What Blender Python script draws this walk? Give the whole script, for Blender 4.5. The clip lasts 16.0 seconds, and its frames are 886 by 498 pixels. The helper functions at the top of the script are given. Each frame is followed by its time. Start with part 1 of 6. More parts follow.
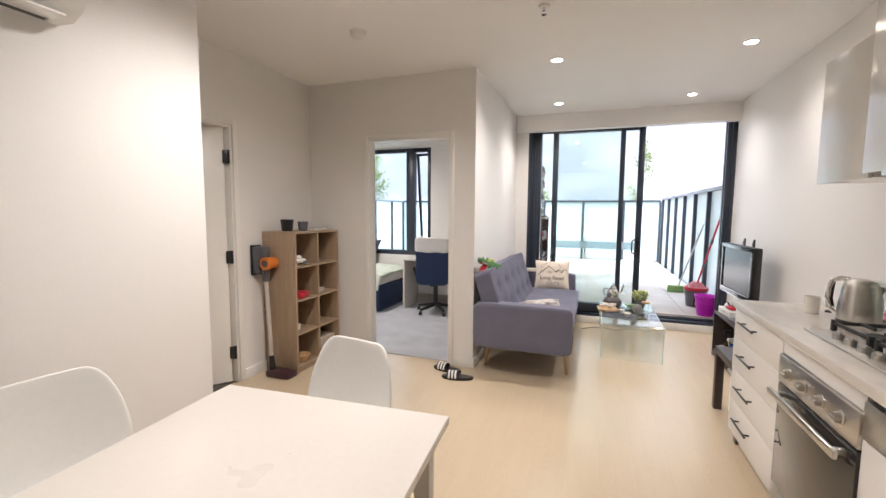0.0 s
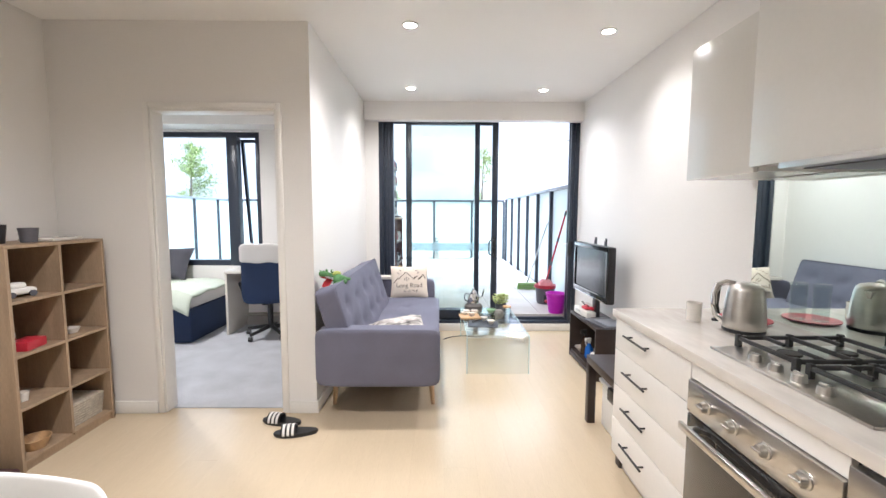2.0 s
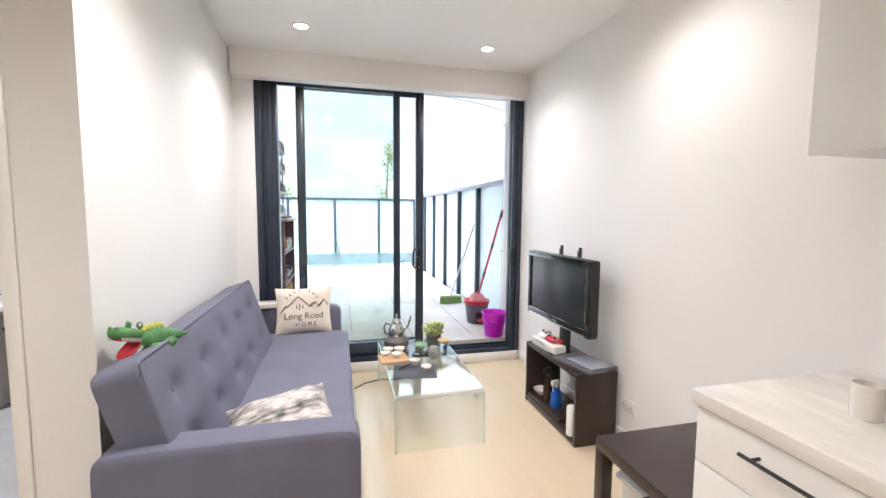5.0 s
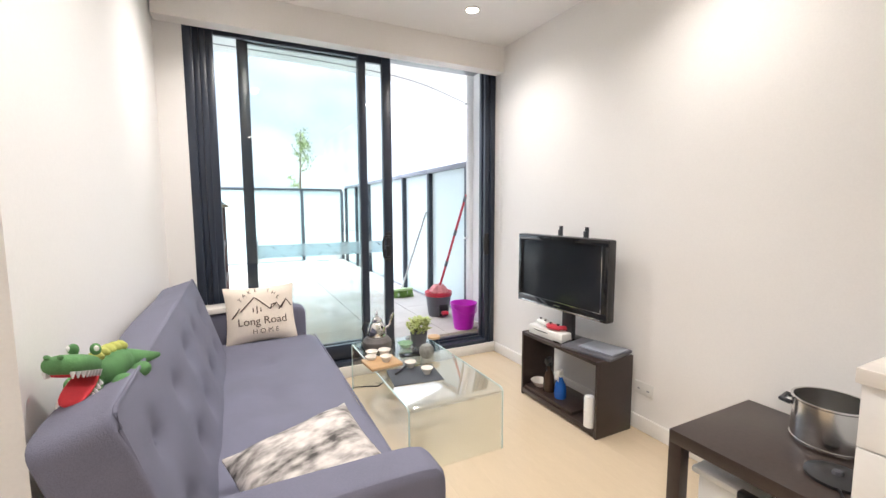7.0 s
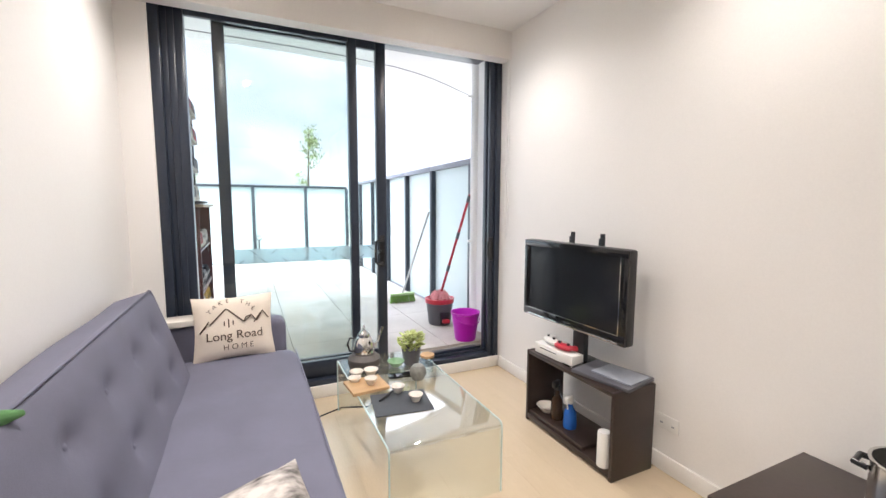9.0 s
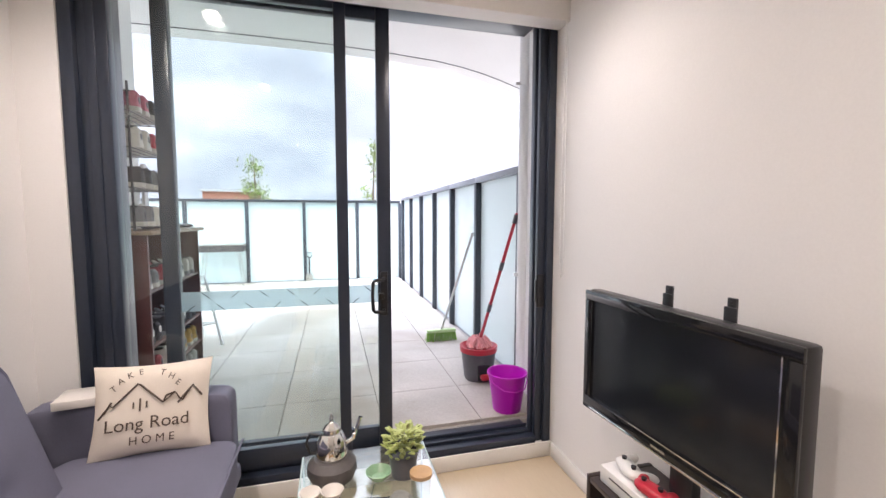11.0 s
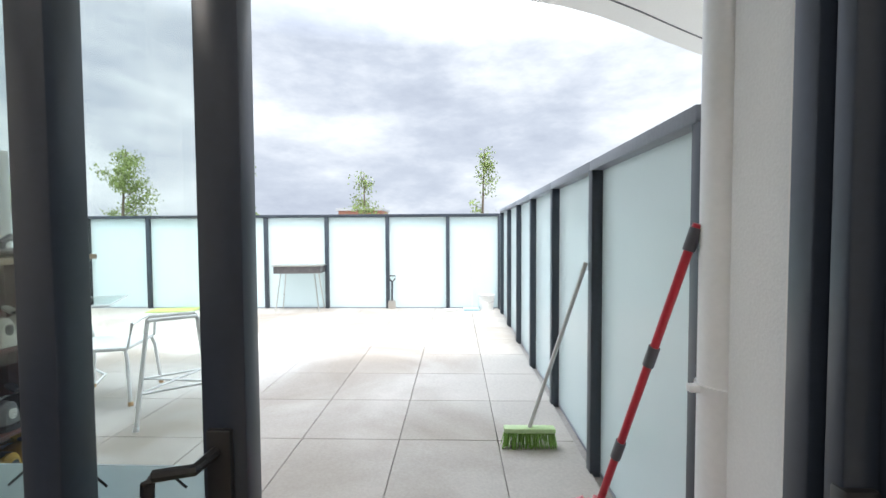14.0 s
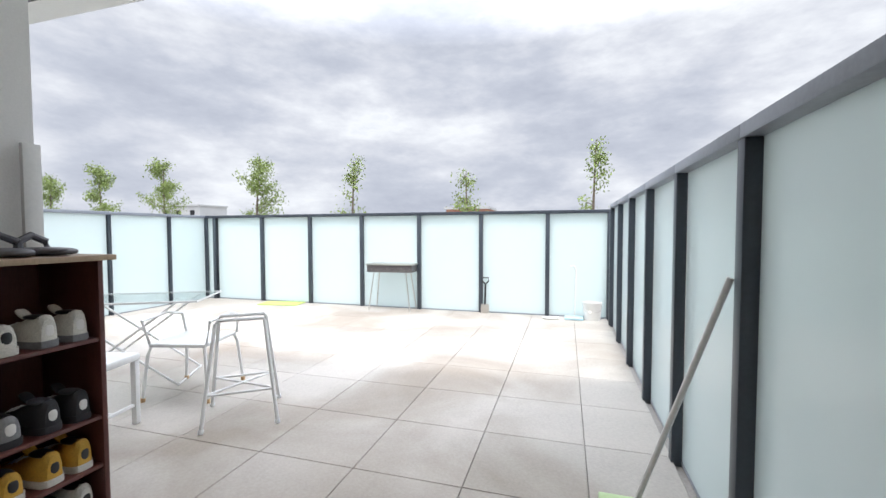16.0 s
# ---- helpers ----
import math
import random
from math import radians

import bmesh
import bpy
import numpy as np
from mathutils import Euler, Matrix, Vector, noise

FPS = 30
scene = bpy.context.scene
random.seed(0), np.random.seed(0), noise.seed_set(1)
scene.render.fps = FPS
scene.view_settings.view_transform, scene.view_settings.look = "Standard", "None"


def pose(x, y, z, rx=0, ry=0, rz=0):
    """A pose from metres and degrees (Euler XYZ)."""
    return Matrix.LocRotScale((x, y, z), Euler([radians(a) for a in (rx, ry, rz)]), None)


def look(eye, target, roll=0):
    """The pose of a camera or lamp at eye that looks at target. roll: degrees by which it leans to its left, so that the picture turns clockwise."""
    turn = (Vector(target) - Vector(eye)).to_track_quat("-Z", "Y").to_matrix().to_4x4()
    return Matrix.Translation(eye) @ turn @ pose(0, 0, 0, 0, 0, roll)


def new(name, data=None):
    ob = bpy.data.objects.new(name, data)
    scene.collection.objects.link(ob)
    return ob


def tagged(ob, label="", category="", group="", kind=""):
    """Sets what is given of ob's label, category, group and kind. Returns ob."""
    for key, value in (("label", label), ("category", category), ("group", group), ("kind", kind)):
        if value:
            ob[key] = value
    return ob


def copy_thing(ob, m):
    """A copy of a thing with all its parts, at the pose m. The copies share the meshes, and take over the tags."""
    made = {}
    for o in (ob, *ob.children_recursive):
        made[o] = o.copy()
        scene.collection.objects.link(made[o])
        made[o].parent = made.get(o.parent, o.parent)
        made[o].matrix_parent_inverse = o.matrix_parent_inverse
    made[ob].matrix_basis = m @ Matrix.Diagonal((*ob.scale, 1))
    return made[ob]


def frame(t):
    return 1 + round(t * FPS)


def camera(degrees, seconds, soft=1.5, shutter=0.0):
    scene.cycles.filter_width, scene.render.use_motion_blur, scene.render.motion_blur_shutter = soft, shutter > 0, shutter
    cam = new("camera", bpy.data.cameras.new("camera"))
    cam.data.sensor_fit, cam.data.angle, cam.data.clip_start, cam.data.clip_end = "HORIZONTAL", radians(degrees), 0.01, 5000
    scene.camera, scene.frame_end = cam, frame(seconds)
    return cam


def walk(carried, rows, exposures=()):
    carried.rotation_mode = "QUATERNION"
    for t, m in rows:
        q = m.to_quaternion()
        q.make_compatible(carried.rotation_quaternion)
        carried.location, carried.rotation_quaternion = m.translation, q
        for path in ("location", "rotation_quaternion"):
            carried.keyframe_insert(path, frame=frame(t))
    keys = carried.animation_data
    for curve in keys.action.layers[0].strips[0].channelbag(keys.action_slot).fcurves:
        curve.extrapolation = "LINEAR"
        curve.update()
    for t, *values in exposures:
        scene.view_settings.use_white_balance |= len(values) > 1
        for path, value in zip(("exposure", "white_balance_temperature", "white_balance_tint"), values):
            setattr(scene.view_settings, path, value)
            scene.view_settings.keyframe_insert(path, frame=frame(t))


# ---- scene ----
cam = camera(93.6, 16.0)
EXPOSURES = [(0, 1.72, 6050, 14), (1.5, 2.06, 5850, 12), (2.5, 2.18, 5550, 11), (4, 2.1, 5650, 12), (6.5, 2.0, 5950, 12), (9.2, 1.9, 6050, 14),
             (11.3, 1.55, 6200, 20), (12, 1.34, 6200, 14), (12.5, 1.32, 6150, 8), (13.5, 1.16, 6150, 6), (14.5, 0.84, 6250, 9), (16, 0.76, 6350, 10)]
PATH = [
    (0, (0.459, 0.569, 1.389), (-0.216, 2.444, 1.21), 0.4),
    (0.5, (0.371, 0.756, 1.382), (-0.214, 2.661, 1.212), 0.2),
    (1, (0.300, 0.915, 1.399), (-0.106, 2.866, 1.229), -0.1),
    (1.5, (0.305, 1.107, 1.389), (0.117, 3.091, 1.218), 0.1),
    (2, (0.334, 1.281, 1.387), (0.351, 3.273, 1.211), 0.2),
    (2.5, (0.339, 1.493, 1.376), (0.510, 3.479, 1.207), 0.5),
    (3, (0.324, 1.7, 1.394), (0.598, 3.674, 1.223), 0.7),
    (3.5, (0.370, 1.932, 1.39), (0.691, 3.899, 1.222), 0.7),
    (4, (0.396, 2.118, 1.385), (0.742, 4.081, 1.22), 0.7),
    (6.5, (-0.061, 2.938, 1.329), (0.739, 4.76, 1.137), -0.1),
    (7, (-0.121, 3.002, 1.284), (0.767, 4.783, 1.088), -0.2),
    (7.5, (-0.137, 3.036, 1.257), (0.795, 4.794, 1.052), -0.2),
    (8, (-0.121, 3.065, 1.262), (0.809, 4.823, 1.049), -0.1),
    (8.5, (-0.036, 3.138, 1.273), (0.865, 4.911, 1.058), 0.2),
    (9, (0.103, 3.244, 1.309), (0.942, 5.048, 1.103), 0.2),
    (9.2, (0.187, 3.277, 1.306), (0.973, 5.106, 1.11), 0.2),
    (11.5, (0.868, 4.23, 1.399), (1.315, 6.174, 1.255), 0.1),
    (12, (1.048, 4.474, 1.394), (1.405, 6.437, 1.266), 0.3),
    (12.5, (1.185, 4.713, 1.404), (1.443, 6.693, 1.289), 0.4),
    (13, (1.239, 5.022, 1.408), (1.393, 7.014, 1.311), 0.2),
    (13.5, (1.309, 5.319, 1.402), (1.359, 7.316, 1.317), -0.1),
    (14, (1.341, 5.571, 1.393), (1.279, 7.569, 1.318), -0.3),
    (14.5, (1.346, 5.786, 1.39), (1.144, 7.774, 1.32), -0.2),
    (15, (1.401, 5.928, 1.391), (1.049, 7.895, 1.324), 0.0),
    (15.5, (1.481, 6.026, 1.403), (1.001, 7.966, 1.33), -0.0),
    (16, (1.474, 6.108, 1.397), (0.906, 8.024, 1.316), -0.1),
]
walk(cam, [(t, look(eye, target, roll)) for t, eye, target, roll in PATH],
     exposures=EXPOSURES)

# ---------------------------------------------------------------- world and light
world = bpy.data.worlds.new("world")
scene.world = world
world.use_nodes = True
wn, wl = world.node_tree.nodes, world.node_tree.links
bg = wn["Background"]
sky = wn.new("ShaderNodeTexSky")
sky.sky_type, sky.sun_disc = "NISHITA", False
sky.sun_elevation, sky.sun_rotation = radians(66), radians(200)
sky_dim = wn.new("ShaderNodeVectorMath"); sky_dim.operation = "SCALE"; sky_dim.inputs["Scale"].default_value = 0.09
wl.new(sky.outputs[0], sky_dim.inputs[0])
tc = wn.new("ShaderNodeTexCoord")
flat = wn.new("ShaderNodeMapping"); flat.inputs["Scale"].default_value = (1.0, 1.0, 2.6)
flat.inputs["Location"].default_value = (0.35, 0.2, 0.1)
wl.new(tc.outputs["Generated"], flat.inputs[0])
cl = wn.new("ShaderNodeTexNoise"); cl.inputs["Scale"].default_value = 2.3; cl.inputs["Detail"].default_value = 7
cl.inputs["Roughness"].default_value = 0.6; cl.inputs["Distortion"].default_value = 0.0
wl.new(flat.outputs[0], cl.inputs[0])
cr = wn.new("ShaderNodeValToRGB")
e = cr.color_ramp.elements
e[0].position, e[0].color = 0.28, (0.44, 0.47, 0.56, 1)
e[1].position, e[1].color = 0.62, (0.95, 0.97, 1.0, 1)
m1 = e.new(0.44); m1.color = (0.60, 0.63, 0.71, 1)
m2 = e.new(0.52); m2.color = (0.74, 0.76, 0.82, 1)
wl.new(cl.outputs[0], cr.inputs[0])
cm = wn.new("ShaderNodeValToRGB")
cm.color_ramp.elements[0].position, cm.color_ramp.elements[0].color = 0.62, (1, 1, 1, 1)
cm.color_ramp.elements[1].position, cm.color_ramp.elements[1].color = 0.74, (0.6, 0.6, 0.6, 1)
wl.new(cl.outputs[0], cm.inputs[0])
mixs = wn.new("ShaderNodeMix"); mixs.data_type = "RGBA"
wl.new(cm.outputs[0], mixs.inputs[0]); wl.new(sky_dim.outputs[0], mixs.inputs[6]); wl.new(cr.outputs[0], mixs.inputs[7])
sep = wn.new("ShaderNodeSeparateXYZ"); wl.new(tc.outputs["Generated"], sep.inputs[0])
zen = wn.new("ShaderNodeMapRange"); zen.inputs["From Min"].default_value = 0.40; zen.inputs["From Max"].default_value = 1.0
zen.inputs["To Min"].default_value = 0.60; zen.inputs["To Max"].default_value = 4.2
wl.new(sep.outputs[2], zen.inputs[0])
wl.new(mixs.outputs[2], bg.inputs[0]); wl.new(zen.outputs[0], bg.inputs[1])

sun = new("sun", bpy.data.lights.new("sun", "SUN"))
sun.data.energy, sun.data.angle, sun.data.color = 1.35, radians(6), (1, 0.95, 0.88)
sun.matrix_world = look((0.5, -3.2, 8), (0.2, 0, 0))

# place, power and spread: narrow in the living room, wide in the dining corner, hall and bedroom
# dining and hall lamps are out of view, added to brighten those parts
LAMPS = [(0.14, 4.1, 27, 142), (1.46, 4.17, 13, 142), (0.05, 5.48, 25, 142), (1.36, 5.52, 17, 142), (0.2, 0.8, 21, 150), (-0.75, 2.3, 50, 160), (-2.6, 5.2, 52, 160)]
for lx, ly, watts, spread in LAMPS:
    lamp = new("downlight_glow", bpy.data.lights.new("downlight_glow", "SPOT"))
    lamp.data.energy, lamp.data.color, lamp.data.shadow_soft_size = watts, (1, 0.90, 0.79), 0.05
    lamp.data.spot_size, lamp.data.spot_blend = radians(spread), 1.0
    lamp.location = (lx, ly, 2.575)

# ---------------------------------------------------------------- materials
def mat(name, color, rough=0.5, metal=0.0, var=0.12, scale=3.0, fine=60.0, bump=0.1, coat=0.0, emit=0.0, stretch=(1, 1, 1), per_object=0.0, span=(0.3, 0.7)):
    m = bpy.data.materials.new(name)
    m.use_nodes = True
    n, l = m.node_tree.nodes, m.node_tree.links
    p = n["Principled BSDF"]
    p.inputs["Metallic"].default_value = metal
    p.inputs["Coat Weight"].default_value = coat
    t = n.new("ShaderNodeTexCoord")
    mp = n.new("ShaderNodeMapping"); mp.inputs["Scale"].default_value = stretch
    l.new(t.outputs["Object"], mp.inputs[0])
    big = n.new("ShaderNodeTexNoise"); big.inputs["Scale"].default_value = scale; big.inputs["Detail"].default_value = 4
    small = n.new("ShaderNodeTexNoise"); small.inputs["Scale"].default_value = fine; small.inputs["Detail"].default_value = 3
    l.new(mp.outputs[0], big.inputs[0]); l.new(mp.outputs[0], small.inputs[0])
    add = n.new("ShaderNodeMath"); add.operation = "MULTIPLY_ADD"; add.inputs[1].default_value = 0.5
    l.new(small.outputs[0], add.inputs[0])
    half = n.new("ShaderNodeMath"); half.operation = "MULTIPLY"; half.inputs[1].default_value = 0.5
    l.new(big.outputs[0], half.inputs[0]); l.new(half.outputs[0], add.inputs[2])
    fac = add.outputs[0]
    if per_object:
        oi = n.new("ShaderNodeObjectInfo")
        ma = n.new("ShaderNodeMath"); ma.operation = "MULTIPLY_ADD"; ma.inputs[1].default_value = per_object
        l.new(oi.outputs["Random"], ma.inputs[0]); l.new(fac, ma.inputs[2])
        sb = n.new("ShaderNodeMath"); sb.operation = "SUBTRACT"; sb.inputs[1].default_value = per_object / 2
        l.new(ma.outputs[0], sb.inputs[0]); fac = sb.outputs[0]
    ramp = n.new("ShaderNodeValToRGB")
    ramp.color_ramp.elements[0].position, ramp.color_ramp.elements[1].position = span
    ramp.color_ramp.elements[0].color = (*[c * (1 - var) for c in color], 1)
    ramp.color_ramp.elements[1].color = (*[min(1, c * (1 + var)) for c in color], 1)
    l.new(fac, ramp.inputs[0]); l.new(ramp.outputs[0], p.inputs["Base Color"])
    rr = n.new("ShaderNodeMapRange")
    rr.inputs["To Min"].default_value, rr.inputs["To Max"].default_value = max(0.02, rough * 0.94), min(1, rough * 1.06)
    l.new(big.outputs[0], rr.inputs[0]); l.new(rr.outputs[0], p.inputs["Roughness"])
    if bump:
        b = n.new("ShaderNodeBump"); b.inputs["Strength"].default_value = bump; b.inputs["Distance"].default_value = 0.004
        l.new(small.outputs[0], b.inputs["Height"]); l.new(b.outputs[0], p.inputs["Normal"])
    if emit:
        p.inputs["Emission Color"].default_value = (*color, 1); p.inputs["Emission Strength"].default_value = emit
    return m


def clear_glass(name, tint, gloss=0.02, base=0.03):
    m = bpy.data.materials.new(name); m.use_nodes = True
    n, l = m.node_tree.nodes, m.node_tree.links
    out = n["Material Output"]; n.remove(n["Principled BSDF"])
    tr = n.new("ShaderNodeBsdfTransparent"); tr.inputs[0].default_value = (*tint, 1)
    gl = n.new("ShaderNodeBsdfGlossy"); gl.inputs["Roughness"].default_value = gloss
    lw = n.new("ShaderNodeLayerWeight"); lw.inputs[0].default_value = 0.5
    pw = n.new("ShaderNodeMath"); pw.operation = "POWER"; pw.inputs[1].default_value = 5.0
    fr = n.new("ShaderNodeMath"); fr.operation = "MULTIPLY_ADD"; fr.inputs[1].default_value = 0.45; fr.inputs[2].default_value = base
    l.new(lw.outputs["Facing"], pw.inputs[0]); l.new(pw.outputs[0], fr.inputs[0])
    mx = n.new("ShaderNodeMixShader")
    l.new(fr.outputs[0], mx.inputs[0]); l.new(tr.outputs[0], mx.inputs[1]); l.new(gl.outputs[0], mx.inputs[2]); l.new(mx.outputs[0], out.inputs[0])
    return m


def frosted(name, color, see=0.12):
    m = bpy.data.materials.new(name); m.use_nodes = True
    n, l = m.node_tree.nodes, m.node_tree.links
    out = n["Material Output"]; n.remove(n["Principled BSDF"])
    tl = n.new("ShaderNodeBsdfTranslucent"); tl.inputs[0].default_value = (*color, 1)
    df = n.new("ShaderNodeBsdfDiffuse"); df.inputs[0].default_value = (*color, 1)
    gl = n.new("ShaderNodeBsdfGlossy"); gl.inputs["Roughness"].default_value = 0.18
    tr = n.new("ShaderNodeBsdfTransparent"); tr.inputs[0].default_value = (*color, 1)
    lw = n.new("ShaderNodeLayerWeight"); lw.inputs[0].default_value = 0.5
    pw = n.new("ShaderNodeMath"); pw.operation = "POWER"; pw.inputs[1].default_value = 4.0
    fr = n.new("ShaderNodeMath"); fr.operation = "MULTIPLY_ADD"; fr.inputs[1].default_value = 0.5; fr.inputs[2].default_value = 0.03
    l.new(lw.outputs["Facing"], pw.inputs[0]); l.new(pw.outputs[0], fr.inputs[0])
    t = n.new("ShaderNodeTexCoord"); nz = n.new("ShaderNodeTexNoise"); nz.inputs["Scale"].default_value = 1.3
    l.new(t.outputs["Object"], nz.inputs[0])
    mr = n.new("ShaderNodeMapRange"); mr.inputs["To Min"].default_value, mr.inputs["To Max"].default_value = 0.42, 0.64
    l.new(nz.outputs[0], mr.inputs[0])
    a, b, c = n.new("ShaderNodeMixShader"), n.new("ShaderNodeMixShader"), n.new("ShaderNodeMixShader")
    l.new(mr.outputs[0], a.inputs[0]); l.new(tl.outputs[0], a.inputs[1]); l.new(df.outputs[0], a.inputs[2])
    b.inputs[0].default_value = see; l.new(a.outputs[0], b.inputs[1]); l.new(tr.outputs[0], b.inputs[2])
    l.new(fr.outputs[0], c.inputs[0]); l.new(b.outputs[0], c.inputs[1]); l.new(gl.outputs[0], c.inputs[2])
    l.new(c.outputs[0], out.inputs[0])
    return m


def paver_material(name, color):
    """Concrete with damp stains that run on across the joints, and a tone of its own for each slab."""
    m = mat(name, color, 0.75, var=0.12, scale=1.6, fine=70, bump=0.2, per_object=0.22)
    n, l = m.node_tree.nodes, m.node_tree.links
    p = n["Principled BSDF"]
    geo = n.new("ShaderNodeNewGeometry")
    blot = n.new("ShaderNodeTexNoise"); blot.inputs["Scale"].default_value = 0.85; blot.inputs["Detail"].default_value = 6; blot.inputs["Distortion"].default_value = 0.6
    l.new(geo.outputs["Position"], blot.inputs[0])
    ramp = n.new("ShaderNodeValToRGB")
    ramp.color_ramp.elements[0].position, ramp.color_ramp.elements[0].color = 0.40, (1, 1, 1, 1)
    ramp.color_ramp.elements[1].position, ramp.color_ramp.elements[1].color = 0.66, (0.66, 0.61, 0.56, 1)
    l.new(blot.outputs[0], ramp.inputs[0])
    mul = n.new("ShaderNodeMix"); mul.data_type, mul.blend_type = "RGBA", "MULTIPLY"; mul.inputs[0].default_value = 1.0
    l.new(p.inputs["Base Color"].links[0].from_socket, mul.inputs[6]); l.new(ramp.outputs[0], mul.inputs[7]); l.new(mul.outputs[2], p.inputs["Base Color"])
    return m


WALL = mat("wall_paint", (0.81, 0.79, 0.765), 0.55, var=0.03, scale=1.2, fine=150, bump=0.05)
CEIL = mat("ceiling_paint", (0.88, 0.87, 0.85), 0.7, var=0.03, scale=1.0, fine=120, bump=0.04)
TRIM = mat("trim_gloss_paint", (0.82, 0.80, 0.76), 0.3, var=0.03, scale=2, bump=0.03)
OAK_FLOOR = mat("pale_oak_boards", (0.58, 0.475, 0.335), 0.22, var=0.05, scale=2, fine=26, bump=0.05, stretch=(7, 0.8, 7), per_object=0.05)
CARPET = mat("grey_carpet", (0.47, 0.48, 0.51), 0.95, var=0.22, scale=4, fine=260, bump=0.9)
DARK_FLOOR = mat("dark_bath_tile", (0.12, 0.10, 0.09), 0.4, var=0.15)
ALU = mat("dark_powder_coat", (0.026, 0.034, 0.052), 0.3, var=0.12, scale=5, bump=0.0)
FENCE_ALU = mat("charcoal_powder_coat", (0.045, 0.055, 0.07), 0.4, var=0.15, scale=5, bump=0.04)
RAIL_ALU = mat("rail_grey", (0.25, 0.27, 0.31), 0.35, var=0.12, scale=5, bump=0.03)
POT_STEEL = mat("satin_pot_steel", (0.72, 0.71, 0.69), 0.2, metal=1, var=0.06, scale=3, fine=90, bump=0.02, stretch=(1, 1, 9))
GLASS = clear_glass("door_glass", (0.932, 0.969, 0.957), base=0.055)
WIN_GLASS = clear_glass("window_glass", (0.9, 0.95, 0.95))
TABLE_GLASS = clear_glass("table_glass", (0.95, 0.985, 0.98), base=0.20)
JAR_GLASS = clear_glass("jar_glass", (0.93, 0.95, 0.95))
FROST = frosted("frosted_fence_glass", (0.83, 0.905, 0.905), 0.13)
BAND = frosted("frosted_door_band", (0.78, 0.88, 0.92), 0.55)
PAVER = paver_material("concrete_paver", (0.44, 0.41, 0.372))
GROUT = mat("paver_joint", (0.34, 0.32, 0.295), 0.9, var=0.2, scale=4)
RENDER = mat("exterior_render", (0.76, 0.76, 0.75), 0.8, var=0.06, scale=2, fine=140, bump=0.2)
SOFFIT = mat("soffit_paint", (0.74, 0.74, 0.73), 0.75, var=0.04, scale=1.5, bump=0.05)
PVC = mat("white_pvc", (0.84, 0.85, 0.86), 0.3, var=0.04, scale=3, bump=0.02)
LAMINATE = mat("cream_gloss_laminate", (0.81, 0.79, 0.76), 0.24, var=0.02, scale=2, bump=0.01)
CAB_TOP = mat("grey_white_gloss_laminate", (0.74, 0.73, 0.70), 0.2, var=0.02, scale=2, bump=0.01)
STONE = mat("marbled_benchtop", (0.69, 0.645, 0.59), 0.2, var=0.13, scale=3.2, fine=9, bump=0.02, stretch=(2.6, 0.8, 2.6))
STEEL = mat("brushed_steel", (0.58, 0.56, 0.53), 0.28, metal=1, var=0.1, scale=3, fine=120, bump=0.06, stretch=(1, 1, 12))
CHROME = mat("polished_steel", (0.75, 0.74, 0.72), 0.08, metal=1, var=0.05, bump=0.0)
OVEN_GLASS = mat("black_oven_glass", (0.03, 0.028, 0.026), 0.05, var=0.1, bump=0.0, coat=0.5)
IRON = mat("cast_iron", (0.03, 0.03, 0.03), 0.55, var=0.2, fine=120, bump=0.2)
MIRROR = mat("mirror_splashback", (0.76, 0.84, 0.80), 0.02, metal=1, var=0.01, bump=0.0)
SOFA = mat("blue_grey_linen", (0.148, 0.150, 0.205), 0.85, var=0.16, scale=5, fine=420, bump=0.5)
WOOD_LEG = mat("beech_leg", (0.48, 0.32, 0.18), 0.45, var=0.15, scale=6, fine=60, stretch=(6, 6, 1))
SHELF_WOOD = mat("greyed_oak_veneer", (0.36, 0.26, 0.17), 0.5, var=0.22, scale=3, fine=45, bump=0.08, stretch=(8, 8, 0.8))
WENGE = mat("dark_brown_laminate", (0.036, 0.024, 0.020), 0.35, var=0.25, scale=3, fine=60, bump=0.04, stretch=(1, 1, 6))
CHERRY = mat("dark_red_wood", (0.10, 0.03, 0.025), 0.4, var=0.3, scale=3, fine=50, bump=0.06, stretch=(5, 5, 1))
WHITE_PLASTIC = mat("white_plastic", (0.78, 0.77, 0.74), 0.3, var=0.03, scale=4, bump=0.02)
TABLE_WHITE = mat("white_table_laminate", (0.70, 0.665, 0.61), 0.28, var=0.03, scale=2, bump=0.01)
BLACK_PLASTIC = mat("black_plastic", (0.016, 0.016, 0.018), 0.32, var=0.2, scale=8, bump=0.03)
BLACK_GLOSS = mat("black_gloss_plastic", (0.010, 0.010, 0.011), 0.08, var=0.1, bump=0.0)
SCREEN = mat("dark_lcd_screen", (0.012, 0.014, 0.018), 0.16, var=0.1, bump=0.0)
NAVY = mat("navy_fabric", (0.018, 0.035, 0.09), 0.85, var=0.18, scale=4, fine=200, bump=0.3)
LINEN_GREEN = mat("pale_green_bedding", (0.62, 0.68, 0.58), 0.85, var=0.07, scale=5, fine=160, bump=0.2)
WHITE_CLOTH = mat("white_cotton", (0.74, 0.72, 0.70), 0.9, var=0.06, scale=6, fine=220, bump=0.3)
CUSHION = mat("cream_canvas", (0.74, 0.66, 0.56), 0.9, var=0.08, scale=6, fine=320, bump=0.4)
INK = mat("brown_print_ink", (0.10, 0.07, 0.05), 0.8, var=0.2, fine=80, bump=0.0)
MARBLE_CLOTH = mat("grey_marbled_cloth", (0.34, 0.315, 0.295), 0.75, var=0.86, scale=5, fine=17, bump=0.2, stretch=(1, 2.2, 1), span=(0.38, 0.62))
